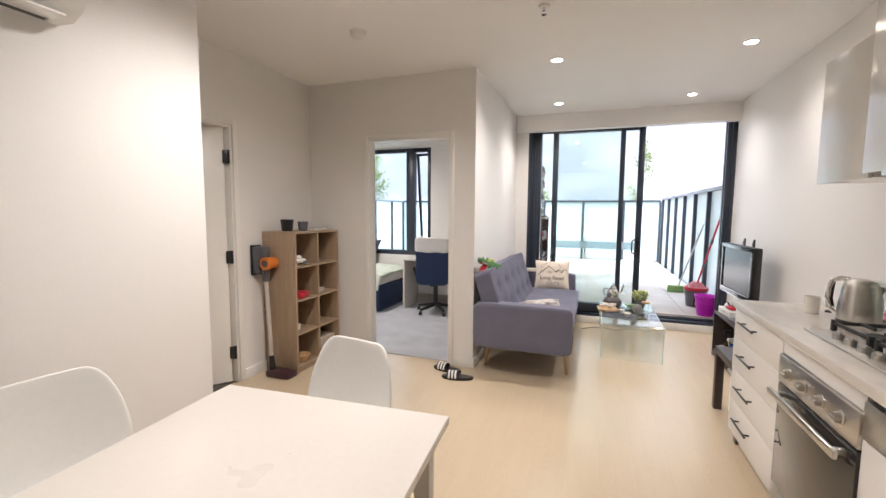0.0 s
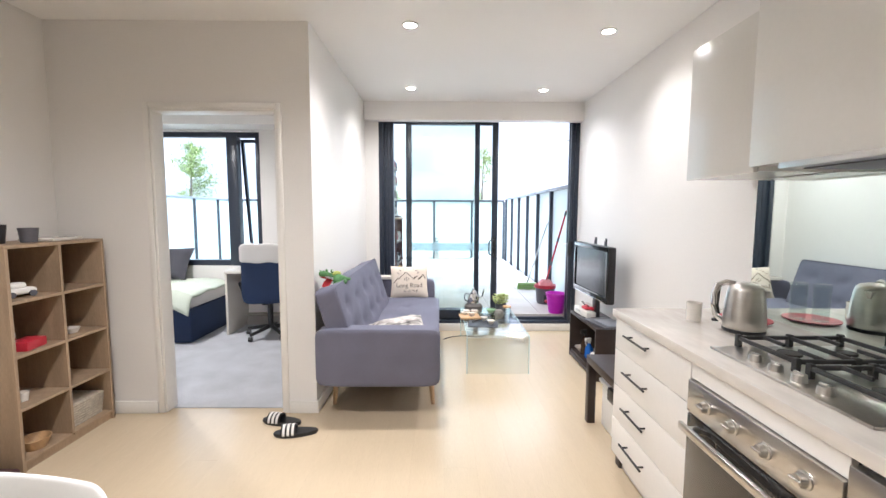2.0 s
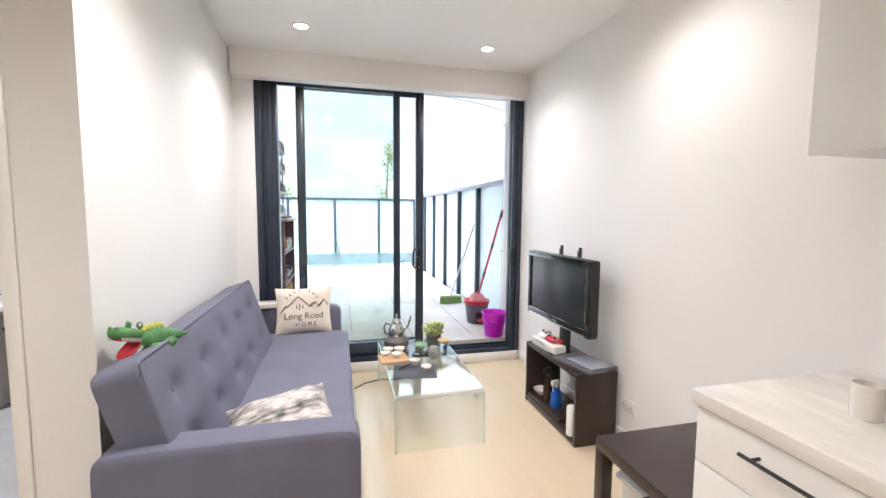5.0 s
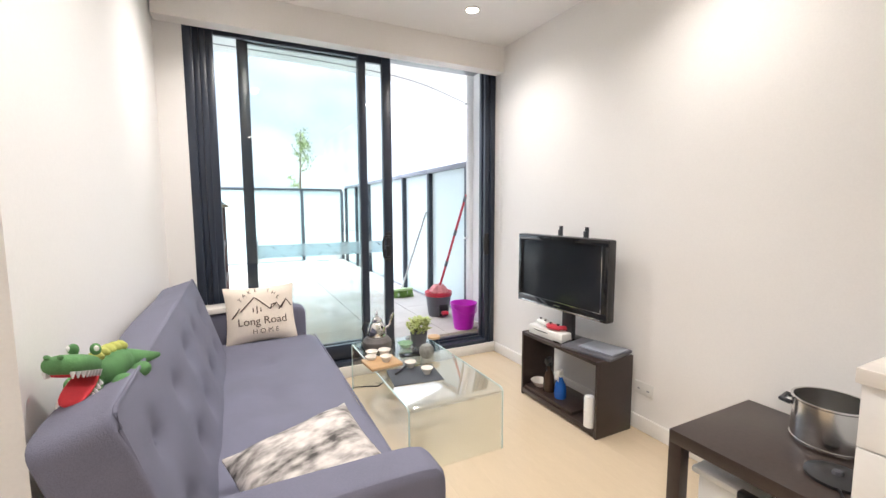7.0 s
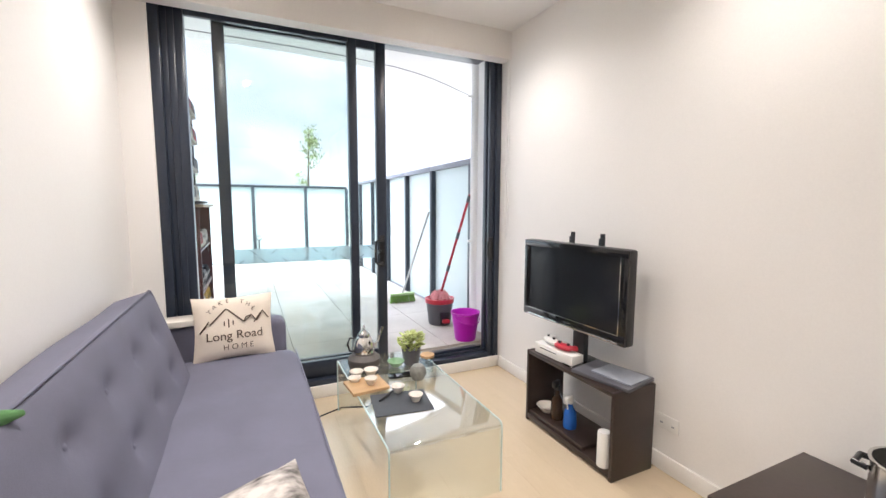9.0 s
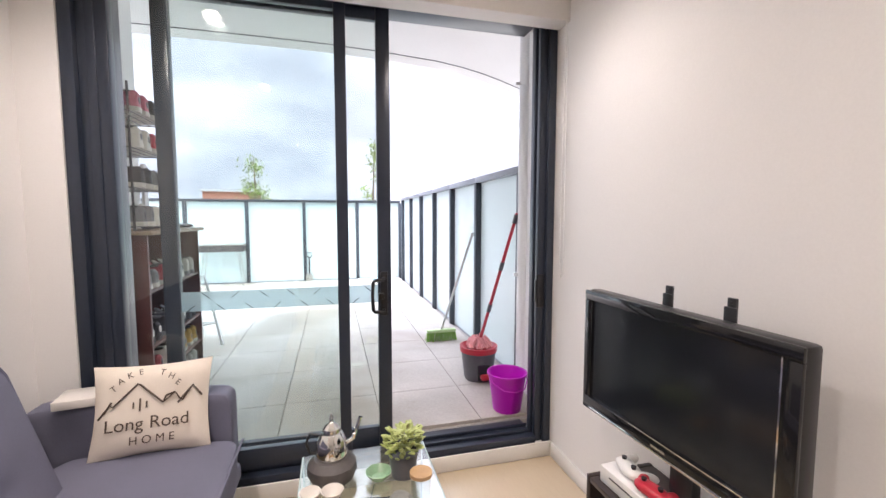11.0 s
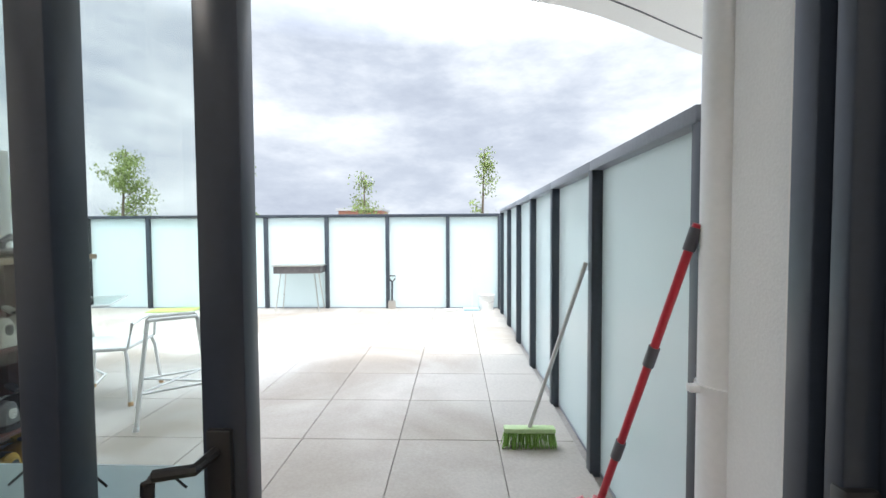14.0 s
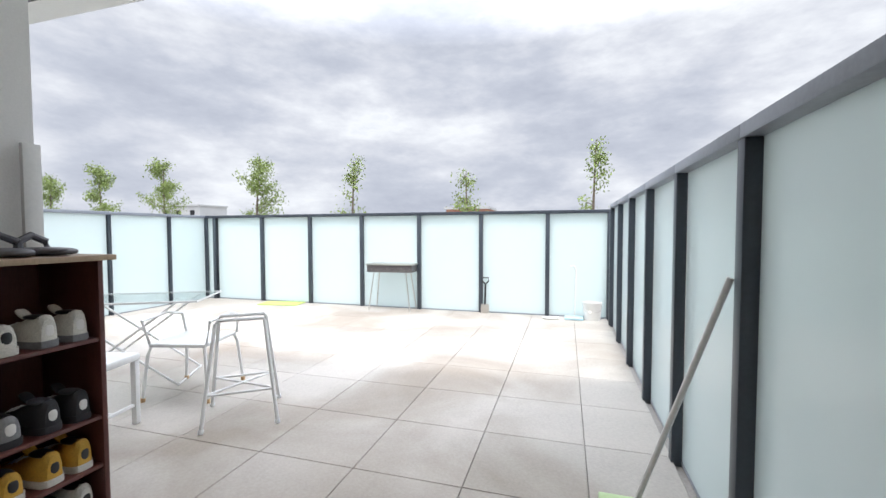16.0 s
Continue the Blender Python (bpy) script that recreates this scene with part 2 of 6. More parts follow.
PLUSH = mat("green_plush", (0.115, 0.27, 0.10), 0.95, var=0.3, scale=12, fine=300, bump=0.9)
PLUSH_Y = mat("yellow_plush", (0.55, 0.58, 0.16), 0.95, var=0.2, scale=12, fine=300, bump=0.9)
RED_FELT = mat("red_felt", (0.55, 0.04, 0.05), 0.9, var=0.15, fine=200, bump=0.4)
MAGENTA = mat("magenta_plastic", (0.52, 0.012, 0.50), 0.3, var=0.06, scale=4, bump=0.02)
RED_PLASTIC = mat("red_plastic", (0.50, 0.03, 0.05), 0.3, var=0.1, scale=6, bump=0.02)
GREY_PLASTIC = mat("grey_plastic", (0.10, 0.10, 0.115), 0.4, var=0.12, scale=6, bump=0.03)
PINK_MOP = mat("pink_mop_cotton", (0.80, 0.36, 0.38), 0.95, var=0.2, fine=160, bump=0.5)
GREEN_BRISTLE = mat("lime_bristles", (0.22, 0.42, 0.08), 0.8, var=0.25, scale=20, fine=300, bump=0.8)
ORANGE = mat("orange_plastic", (0.72, 0.20, 0.03), 0.35, var=0.08, bump=0.02)
WHITE_METAL = mat("white_painted_steel", (0.74, 0.74, 0.73), 0.4, var=0.06, scale=8, bump=0.05)
CERAMIC = mat("white_ceramic", (0.76, 0.72, 0.66), 0.15, var=0.04, bump=0.0)
CLAY = mat("dark_clay", (0.10, 0.09, 0.085), 0.5, var=0.2, bump=0.1)
SLATE = mat("slate_mat", (0.05, 0.055, 0.065), 0.6, var=0.2, fine=120, bump=0.15)
BAMBOO = mat("bamboo", (0.50, 0.32, 0.16), 0.5, var=0.2, fine=60, stretch=(1, 8, 1))
LEAF = mat("succulent_leaf", (0.44, 0.50, 0.18), 0.5, var=0.3, scale=14, bump=0.05)
TREE_LEAF = mat("tree_leaf", (0.20, 0.26, 0.075), 0.6, var=0.5, scale=2.5, fine=20, bump=0.0)
BARK = mat("grey_bark", (0.14, 0.11, 0.08), 0.9, var=0.3, scale=10, bump=0.5)
TAN = mat("tan_suede", (0.38, 0.24, 0.09), 0.85, var=0.2, fine=120, bump=0.3)
BLUE_PLASTIC = mat("blue_spray_plastic", (0.02, 0.12, 0.48), 0.25, var=0.1, bump=0.0)
BROWN_GLASS = mat("brown_bottle_glass", (0.045, 0.025, 0.015), 0.12, var=0.1, bump=0.0)
GRASS = mat("far_ground", (0.30, 0.30, 0.26), 0.9, var=0.3, scale=0.05, fine=2, bump=0.0)
BRICK_FAR = mat("far_brick", (0.36, 0.16, 0.11), 0.8, var=0.15, scale=0.3, fine=4)
GREY_FAR = mat("far_grey_render", (0.40, 0.40, 0.41), 0.8, var=0.1, scale=0.3)
LAMP_ON = mat("downlight_lens", (1, 0.86, 0.66), 0.4, emit=14, var=0.0, bump=0.0)
LIME = mat("lime_mat", (0.42, 0.55, 0.14), 0.8, var=0.15, bump=0.2)
SHOE_COLS = [mat("shoe_" + k, c, 0.75, var=0.2, scale=20, fine=160, bump=0.3) for k, c in (
    ("white", (0.62, 0.60, 0.55)), ("black", (0.025, 0.025, 0.03)), ("grey", (0.20, 0.20, 0.21)), ("red", (0.40, 0.04, 0.06)),
    ("yellow", (0.55, 0.32, 0.05)), ("teal", (0.14, 0.22, 0.22)), ("pink", (0.55, 0.16, 0.22)))]

# ---------------------------------------------------------------- building helpers
def thing(name, label, category, at=(0, 0, 0), rz=0, group="", kind=""):
    ob = new(name)
    ob.matrix_world = pose(at[0], at[1], at[2], 0, 0, rz)
    return tagged(ob, label, category, group, kind)


def part(name, bm, material, parent=None, label="", smooth=True):
    me = bpy.data.meshes.new(name)
    bmesh.ops.recalc_face_normals(bm, faces=bm.faces)
    bm.to_mesh(me); bm.free()
    me.materials.append(material)
    for p in me.polygons:
        p.use_smooth = smooth
    if smooth:
        me.set_sharp_from_angle(angle=radians(35))
    ob = new(name, me)
    if parent is not None:
        ob.parent = parent
    if label:
        ob["label"] = label
    return ob


def solid(name, bm, material, label, category, at=(0, 0, 0), rz=0, group="", kind="", smooth=True):
    ob = part(name, bm, material, None, "", smooth)
    ob.matrix_world = pose(at[0], at[1], at[2], 0, 0, rz)
    return tagged(ob, label, category, group, kind)


def bx(x0, x1, y0, y1, z0, z1, bevel=0.0, bm=None, seg=2):
    t = bmesh.new()
    bmesh.ops.create_cube(t, size=1, matrix=Matrix.Translation(((x0 + x1) / 2, (y0 + y1) / 2, (z0 + z1) / 2)) @ Matrix.Diagonal((abs(x1 - x0), abs(y1 - y0), abs(z1 - z0), 1)))
    if bevel:
        bmesh.ops.bevel(t, geom=t.edges[:], offset=bevel, segments=seg, affect="EDGES", profile=0.5)
    return merge(bm, t)


def merge(bm, t, m=None):
    if m is not None:
        t.transform(m)
    if bm is None:
        return t
    me = bpy.data.meshes.new("tmp"); t.to_mesh(me); t.free(); bm.from_mesh(me); bpy.data.meshes.remove(me)
    return bm


def cyl(p0, p1, r0, r1=None, seg=14, bm=None):
    p0, p1 = Vector(p0), Vector(p1)
    d = p1 - p0
    t = bmesh.new()
    bmesh.ops.create_cone(t, cap_ends=True, segments=seg, radius1=r0, radius2=r0 if r1 is None else r1, depth=d.length,
                          matrix=Matrix.Translation((p0 + p1) / 2) @ d.to_track_quat("Z", "Y").to_matrix().to_4x4())
    return merge(bm, t)


def tube(points, r, seg=8, bm=None):
    """A bent round bar."""
    pts = [Vector(p) for p in points]
    bm = bm or bmesh.new()
    rings = []
    up = Vector((0.13, 0.21, 0.97)).normalized()
    for i, p in enumerate(pts):
        d = (pts[min(i + 1, len(pts) - 1)] - pts[max(i - 1, 0)]).normalized()
        a = d.cross(up)
        a = a.normalized() if a.length > 1e-4 else Vector((1, 0, 0))
        b = d.cross(a).normalized()
        rings.append([bm.verts.new(p + (a * math.cos(k * math.tau / seg) + b * math.sin(k * math.tau / seg)) * r) for k in range(seg)])
    return skin(bm, rings)


def skin(bm, rings, caps=True):
    n = len(rings[0])
    for q, s in zip(rings, rings[1:]):
        for k in range(n):
            bm.faces.new((q[k], q[(k + 1) % n], s[(k + 1) % n], s[k]))
    if caps:
        bm.faces.new(rings[0][::-1]); bm.faces.new(rings[-1])
    return bm


def lathe(profile, seg=20, bm=None, at=(0, 0, 0), open_ends=False):
    bm = bm or bmesh.new()
    rings = [[bm.verts.new((at[0] + r * math.cos(k * math.tau / seg), at[1] + r * math.sin(k * math.tau / seg), at[2] + z)) for k in range(seg)] for r, z in profile]
    return skin(bm, rings, not open_ends)


def superbox(w, d, h, n=4.0, cuts=10, fn=None):
    """A rounded soft block about the origin; fn may push its points."""
    bm = bmesh.new()
    bmesh.ops.create_cube(bm, size=2)
    bmesh.ops.subdivide_edges(bm, edges=bm.edges[:], cuts=cuts, use_grid_fill=True)
    for v in bm.verts:
        c = v.co
        s = (abs(c.x) ** n + abs(c.y) ** n + abs(c.z) ** n) ** (1 / n)
        c = c / s
        v.co = Vector((c.x * w / 2, c.y * d / 2, c.z * h / 2))
        if fn:
            v.co = fn(v.co)
    return bm


def words(text, size, m, material, parent, name="lettering"):
    cu = bpy.data.curves.new("words", "FONT"); cu.body, cu.size, cu.extrude = text, size, 0.0006
    cu.align_x, cu.align_y = "CENTER", "CENTER"
    t = new("words_tmp", cu)
    me = bpy.data.meshes.new_from_object(t.evaluated_get(bpy.context.evaluated_depsgraph_get()))
    bpy.data.objects.remove(t)
    me.name = name
    me.transform(m)
    me.materials.clear(); me.materials.append(material)
    ob = new(name, me); ob.parent = parent
    return ob


def wall(name, boxes, material=None, label="smooth cream painted plaster wall", category="wall"):
    bm = bmesh.new()
    for b in boxes:
        bx(*b, bm=bm)
    return solid(name, bm, material or WALL, label, category, kind="structure", smooth=False)

# ---------------------------------------------------------------- the shell of the flat
H = 2.6
wall("wall_right", [(1.93, 2.12, -1.5, 6.33, 0, 3.0)])
wall("wall_pier", [(2.02, 2.25, 6.33, 6.62, 0.0, 3.0)], RENDER, "pale rendered pier behind the downpipe")
wall("wall_back", [(-1.69, 1.93, -1.6, -1.5, 0, H)])
wall("wall_dining", [(-1.69, -1.59, -1.5, 2.32, 0, H)])
wall("wall_hall", [(-4.4, -1.69, 2.2, 2.32, 0, H)])
wall("wall_left", [(-2.3, -2.2, 3.10, 4.065, 0, H), (-2.3, -2.2, 2.32, 3.10, 2.04, H)])
wall("wall_bedroom", [(-4.4, -1.56, 4.065, 4.165, 0, H), (-0.732, -0.51, 4.065, 4.165, 0, H), (-1.56, -0.732, 4.065, 4.165, 2.055, H)])
wall("wall_living", [(-0.61, -0.51, 4.165, 6.08, 0, H)])
wall("wall_far_left", [(-4.5, -4.4, 2.2, 6.6, 0, H)])
wall("wall_facade", [(-0.75, -0.36, 6.08, 6.33, 0, 3.0), (-0.36, 1.93, 6.08, 6.33, 2.49, 3.0), (-0.36, 1.93, 6.08, 6.33, -0.1, 0.07),
                     (-4.5, -3.16, 6.40, 6.60, 0, 3.0), (-1.84, -0.75, 6.40, 6.60, 0, 3.0), (-3.16, -1.84, 6.40, 6.60, 0, 0.72), (-3.16, -1.84, 6.40, 6.60, 2.34, 3.0)])
wall("wall_bulkhead", [(-0.5, 1.93, 5.97, 6.08, 2.40, H), (-4.4, -0.6, 6.05, 6.40, 2.36, H)], label="dropped white plaster bulkhead above the glazing", category="bulkhead")
wall("wall_wing", [(-0.78, -0.53, 6.33, 7.23, 0.0, 3.0)], RENDER, "grey rendered wing wall on the terrace")
wall("wall_far_facade", [(-9, -4.5, 6.40, 6.6, -0.4, 3.0), (2.25, 7, 6.40, 6.60, -0.4, 3.0)], RENDER, "grey rendered outside wall of the building")
wall("ceiling", [(-4.5, 2.12, -1.6, 6.33, H, H + 0.15)], CEIL, "flat white painted ceiling", "ceiling")
# floor boards run along the room; each board its own piece
floor = wall("floor", [(-2.3, 1.93, -1.5, 6.08, -0.12, -0.012)], OAK_FLOOR, "glossy pale oak board floor", "floor")
wall("floor_bedroom", [(-4.4, -0.6, 4.13, 6.4, -0.1, 0.006)], CARPET, "short grey bedroom carpet", "carpet")
wall("floor_bathroom", [(-4.4, -2.25, 2.32, 4.065, -0.1, 0.005)], DARK_FLOOR, "dark tiled floor behind the open door", "floor")
def baseboard(x0, x1, y0, y1):
    return solid("baseboard", bx(x0, x1, y0, y1, 0.0, 0.085, 0.004), TRIM, "white painted skirting board", "baseboard", kind="structure")
baseboard(1.916, 1.93, 3.445, 6.06); baseboard(-0.51, -0.496, 4.066, 6.08); baseboard(-0.697, -0.496, 4.051, 4.065)
baseboard(-2.2, -1.60, 4.051, 4.065); baseboard(-2.2, -2.186, 3.146, 4.05); baseboard(-1.59, -1.576, -1.5, 2.32); baseboard(-0.36, 1.93, 6.066, 6.08)

def casing(name, bm_boxes, label="white painted door casing"):
    bm = bmesh.new()
    for b in bm_boxes:
        bx(*b, 0.006, bm)
    return solid(name, bm, TRIM, label, "door frame", kind="structure")
casing("trim_bedroom_door", [(-1.594, -1.556, 4.053, 4.066, 0, 2.089), (-0.736, -0.698, 4.053, 4.066, 0, 2.089), (-1.556, -0.736, 4.053, 4.066, 2.051, 2.089),
                             (-1.56, -1.542, 4.066, 4.18, 0, 2.055), (-0.75, -0.732, 4.066, 4.18, 0, 2.055), (-1.542, -0.75, 4.066, 4.18, 2.037, 2.055)])
casing("trim_hall_door", [(-2.201, -2.186, 3.10, 3.145, 0, 2.085), (-2.201, -2.186, 2.33, 3.10, 2.04, 2.085), (-2.31, -2.20, 3.082, 3.10, 0, 2.04), (-2.31, -2.20, 2.33, 3.082, 2.022, 2.04)])

door = thing("door_1", "white flush door standing open into a dark room", "door", (-2.262, 3.078, 0), rz=52, kind="structure")
part("door_leaf", bx(-0.74, 0.0, -0.036, 0.0, 0.012, 2.02, 0.003), TRIM, door)
for hz in (0.25, 1.02, 1.80):
    b = bx(-0.012, 0.030, -0.046, -0.034, hz - 0.05, hz + 0.05, 0.003)
    cyl((0.03, -0.046, hz - 0.052), (0.03, -0.046, hz + 0.052), 0.009, bm=b)
    part("hinge", b, BLACK_PLASTIC, door, "black steel butt hinge")

# ---------------------------------------------------------------- glazing of the living room
def window_parts(parent, bars, panes, metal=ALU, glass=GLASS):
    for b in bars:
        part("frame_bar", bx(*b, 0.004), metal, parent)
    for p in panes:
        g = part("pane", bx(*p), glass, parent, "clear glass pane", smooth=False)
        g.visible_shadow = False
slider = thing("window_1", "dark framed glass sliding door, half open to the terrace", "sliding door", (0, 0, 0), kind="structure")
window_parts(slider, [(-0.36, -0.31, 6.09, 6.32, 0.07, 2.49), (-0.31, -0.275, 6.12, 6.27, 0.14, 2.445), (-0.275, -0.24, 6.11, 6.25, 0.14, 2.445), (-0.24, -0.20, 6.12, 6.25, 0.14, 2.445),
                      (1.838, 1.929, 6.165, 6.21, 0.07, 2.49), (1.872, 1.929, 6.145, 6.165, 0.07, 2.49), (1.842, 1.929, 6.115, 6.145, 0.07, 2.49), (1.885, 1.929, 6.09, 6.115, 0.07, 2.49),
                      (-0.31, 1.838, 6.09, 6.32, 2.45, 2.49), (-0.31, 1.838, 6.09, 6.32, 0.07, 0.115), (-0.30, 1.838, 6.141, 6.151, 0.115, 0.134), (-0.30, 1.838, 6.209, 6.219, 0.115, 0.135)], [])
def sash(name, x0, x1, y, label, lead=0.058, stile=0.075, deep=0.03):
    s = thing(name, label, "sliding door", (0, 0, 0), kind="structure")
    window_parts(s, [(x0, x0 + lead, y - deep, y + deep, 0.135, 2.45), (x1 - stile, x1, y - deep, y + deep, 0.135, 2.45),
                     (x0 + lead, x1 - stile, y - 0.018, y + 0.018, 0.135, 0.24), (x0 + lead, x1 - stile, y - 0.018, y + 0.018, 2.39, 2.45)],
                 [(x0 + lead - 0.003, x1 - stile + 0.004, y - 0.004, y + 0.004, 0.235, 2.395)])
    return s
fixed = sash("window_2", -0.245, 0.795, 6.146, "fixed dark framed glass panel beside the sliding sash", 0.05, 0.056)
moving = sash("window_3", -0.06, 1.018, 6.214, "dark framed glass sliding sash with a bow handle", 0.068, 0.07, 0.024)
part("frosted_strip", bx(-0.006, 0.954, 6.2060, 6.2090, 0.93, 1.025), BAND, moving, "frosted safety strip")
for k in range(14):
    t = bx(-0.022, 0.022, -0.0006, 0.0006, -0.002, 0.002)
    merge(None, t, pose(0.05 + k * 0.065, 6.2050, 0.945 + 0.06 * (k % 2), 0, 40 if k % 3 else -40, 0))
    part("strip_mark", t, BLACK_PLASTIC, moving)
hd = tube([(0.985, 6.18, 1.062), (0.982, 6.125, 1.062), (0.934, 6.112, 1.060), (0.925, 6.112, 1.050), (0.922, 6.112, 0.98), (0.925, 6.112, 0.905), (0.934, 6.112, 0.895), (0.982, 6.125, 0.892), (0.985, 6.18, 0.892)], 0.009)
bx(0.970, 1.008, 6.172, 6.186, 0.86, 1.095, 0.004, hd); bx(0.955, 0.985, 6.13, 6.175, 0.955, 0.985, 0.004, hd)
hd.transform(Matrix.Translation((-0.011, 0.008, 0)))
part("door_handle", hd, BLACK_PLASTIC, moving, "black bow pull handle")
lk = bx(1.838, 1.885, 6.105, 6.132, 0.87, 1.06, 0.006); bx(1.832, 1.842, 6.112, 6.128, 0.90, 1.03, 0.002, lk)
part("lock_keeper", lk, BLACK_PLASTIC, slider, "black lock keeper")
cord = tube([(1.902, 5.950, 2.40), (1.902, 5.948, 1.6), (1.902, 5.945, 1.10), (1.902, 5.962, 1.062), (1.902, 5.980, 1.10), (1.902, 5.982, 1.6), (1.902, 5.966, 2.40)], 0.003, 6)
solid("blind_cord", cord, WHITE_PLASTIC, "looped white bead chain of a roller blind", "blind cord")

bedwin = thing("window_4", "dark framed bedroom window with an awning sash ajar", "window", (0, 0, 0), kind="structure")
window_parts(bedwin, [(-3.16, -3.09, 6.42, 6.52, 0.72, 2.34), (-2.25, -2.12, 6.42, 6.52, 0.72, 2.34), (-1.90, -1.84, 6.42, 6.52, 0.72, 2.34),
                      (-3.09, -2.25, 6.42, 6.52, 0.72, 0.79), (-3.09, -2.25, 6.42, 6.52, 2.28, 2.34), (-2.12, -1.90, 6.42, 6.52, 0.72, 0.78), (-2.12, -1.90, 6.42, 6.52, 2.28, 2.34)],
             [(-3.095, -2.245, 6.465, 6.473, 0.785, 2.285)], ALU, WIN_GLASS)
aw = thing("window_sash", "dark awning sash pushed slightly open", "window", (0, 6.53, 2.27), kind="structure")
window_parts(aw, [(-2.12, -2.085, -0.02, 0.02, -1.48, 0), (-1.935, -1.90, -0.02, 0.02, -1.48, 0), (-2.085, -1.935, -0.02, 0.02, -0.04, 0), (-2.085, -1.935, -0.02, 0.02, -1.48, -1.44)],
             [(-2.09, -1.93, -0.003, 0.003, -1.45, -0.03)], ALU, WIN_GLASS)
aw.matrix_world = pose(0, 6.53, 2.27, 7, 0, 0)

# ---------------------------------------------------------------- ceiling fittings
lamps = None
# the added, unseen dining and hall lamps get a fitting as well
for lx, ly, watts, spread in LAMPS:
    if lamps is None:
        lamps = thing("downlight", "recessed round ceiling downlight, switched on", "downlight", (lx, ly, H), group="ceiling downlights")
        part("bezel", lathe([(0.038, -0.002), (0.042, -0.008), (0.052, -0.006), (0.055, 0.004)], 24, open_ends=True), WHITE_PLASTIC, lamps)
        part("lens", lathe([(0.001, -0.004), (0.040, -0.005), (0.040, -0.001), (0.001, -0.001)], 24), LAMP_ON, lamps, "glowing warm lens")
    else:
        copy_thing(lamps, pose(lx, ly, H))
sp = thing("sprinkler", "small white ceiling fire sprinkler", "sprinkler", (0.14, 3.18, H))
part("rose", lathe([(0.001, -0.012), (0.03, -0.010), (0.036, 0.002), (0.001, 0.002)]), WHITE_PLASTIC, sp)
b = cyl((0, 0, -0.01), (0, 0, -0.03), 0.008); tube([(0.012, 0, -0.03), (0.014, 0, -0.042), (0, 0, -0.05), (-0.014, 0, -0.042), (-0.012, 0, -0.03)], 0.003, 6, b)
part("head", b, CHROME, sp); part("deflector", lathe([(0.001, -0.054), (0.016, -0.053), (0.016, -0.050), (0.001, -0.050)]), CHROME, sp)
sm = thing("smoke_detector", "round white smoke detector on the ceiling", "smoke detector", (-1.09, 3.14, H))
part("body", lathe([(0.001, -0.045), (0.034, -0.043), (0.046, -0.034), (0.05, -0.015), (0.056, -0.012), (0.056, 0.002), (0.001, 0.002)], 28), WHITE_PLASTIC, sm)
ac = thing("air_conditioner", "white split air conditioner high on the wall", "air conditioner", (-1.59, 0.85, 2.12))
prof = [(0, 0.0), (0.10, -0.005), (0.165, 0.03), (0.20, 0.09), (0.205, 0.20), (0.19, 0.28), (0.0, 0.29)]
b = bmesh.new(); skin(b, [[b.verts.new((x, y, z)) for x, z in prof] for y in (-0.012, 0.0, 0.82, 0.832)]); part("body", b, WHITE_PLASTIC, ac)
part("outlet_flap", bx(0.06, 0.15, 0.04, 0.78, -0.008, 0.002, 0.003), WHITE_PLASTIC, ac); part("outlet", bx(0.03, 0.06, 0.05, 0.77, -0.007, 0.002), BLACK_PLASTIC, ac)

# ---------------------------------------------------------------- kitchen
FX = 1.272
def bar_handle(parent, y, z, half=0.11):
    b = tube([(FX - 0.030, y - half, z), (FX - 0.030, y + half, z)], 0.0055)
    for s in (-0.08, 0.08):
        cyl((FX - 0.030, y + s, z), (FX + 0.0, y + s, z), 0.0045, bm=b)
    return part("handle", b, BLACK_PLASTIC, parent, "slim black bar handle")
drawers = thing("drawer_cabinet", "cream gloss kitchen unit with four drawers", "kitchen cabinet")
part("carcass", bx(FX + 0.02, 1.89, 2.775, 3.437, 0.10, 0.842), LAMINATE, drawers)
part("plinth", bx(FX + 0.06, FX + 0.075, 2.775, 3.437, 0.002, 0.10), LAMINATE, drawers)
for z0, z1, hz in ((0.676, 0.840, 0.782), (0.488, 0.672, 0.595), (0.300, 0.484, 0.408), (0.105, 0.296, 0.222)):
    d = part("drawer_front", bx(FX, FX + 0.018, 2.778, 3.435, z0, z1, 0.002), LAMINATE, drawers)
    bar_handle(d, 3.17, hz)
oven = thing("oven", "built-in stainless steel oven with black glass door", "oven")
part("body", bx(FX + 0.03, 1.85, 2.178, 2.768, 0.12, 0.77), GREY_PLASTIC, oven)
part("control_panel", bx(FX - 0.012, FX + 0.03, 2.175, 2.771, 0.655, 0.775, 0.003), STEEL, oven)
part("door", bx(FX - 0.010, FX + 0.03, 2.177, 2.769, 0.185, 0.648, 0.004), OVEN_GLASS, oven, "black glass oven door")
part("lower_trim", bx(FX - 0.010, FX + 0.03, 2.177, 2.769, 0.12, 0.18, 0.003), STEEL, oven)
hb = bx(FX - 0.060, FX - 0.042, 2.20, 2.745, 0.598, 0.628, 0.006)
for yy in (2.24, 2.70):
    bx(FX - 0.045, FX - 0.008, yy - 0.012, yy + 0.012, 0.604, 0.622, 0.002, hb)
part("handle", hb, STEEL, oven, "flat steel bar handle")
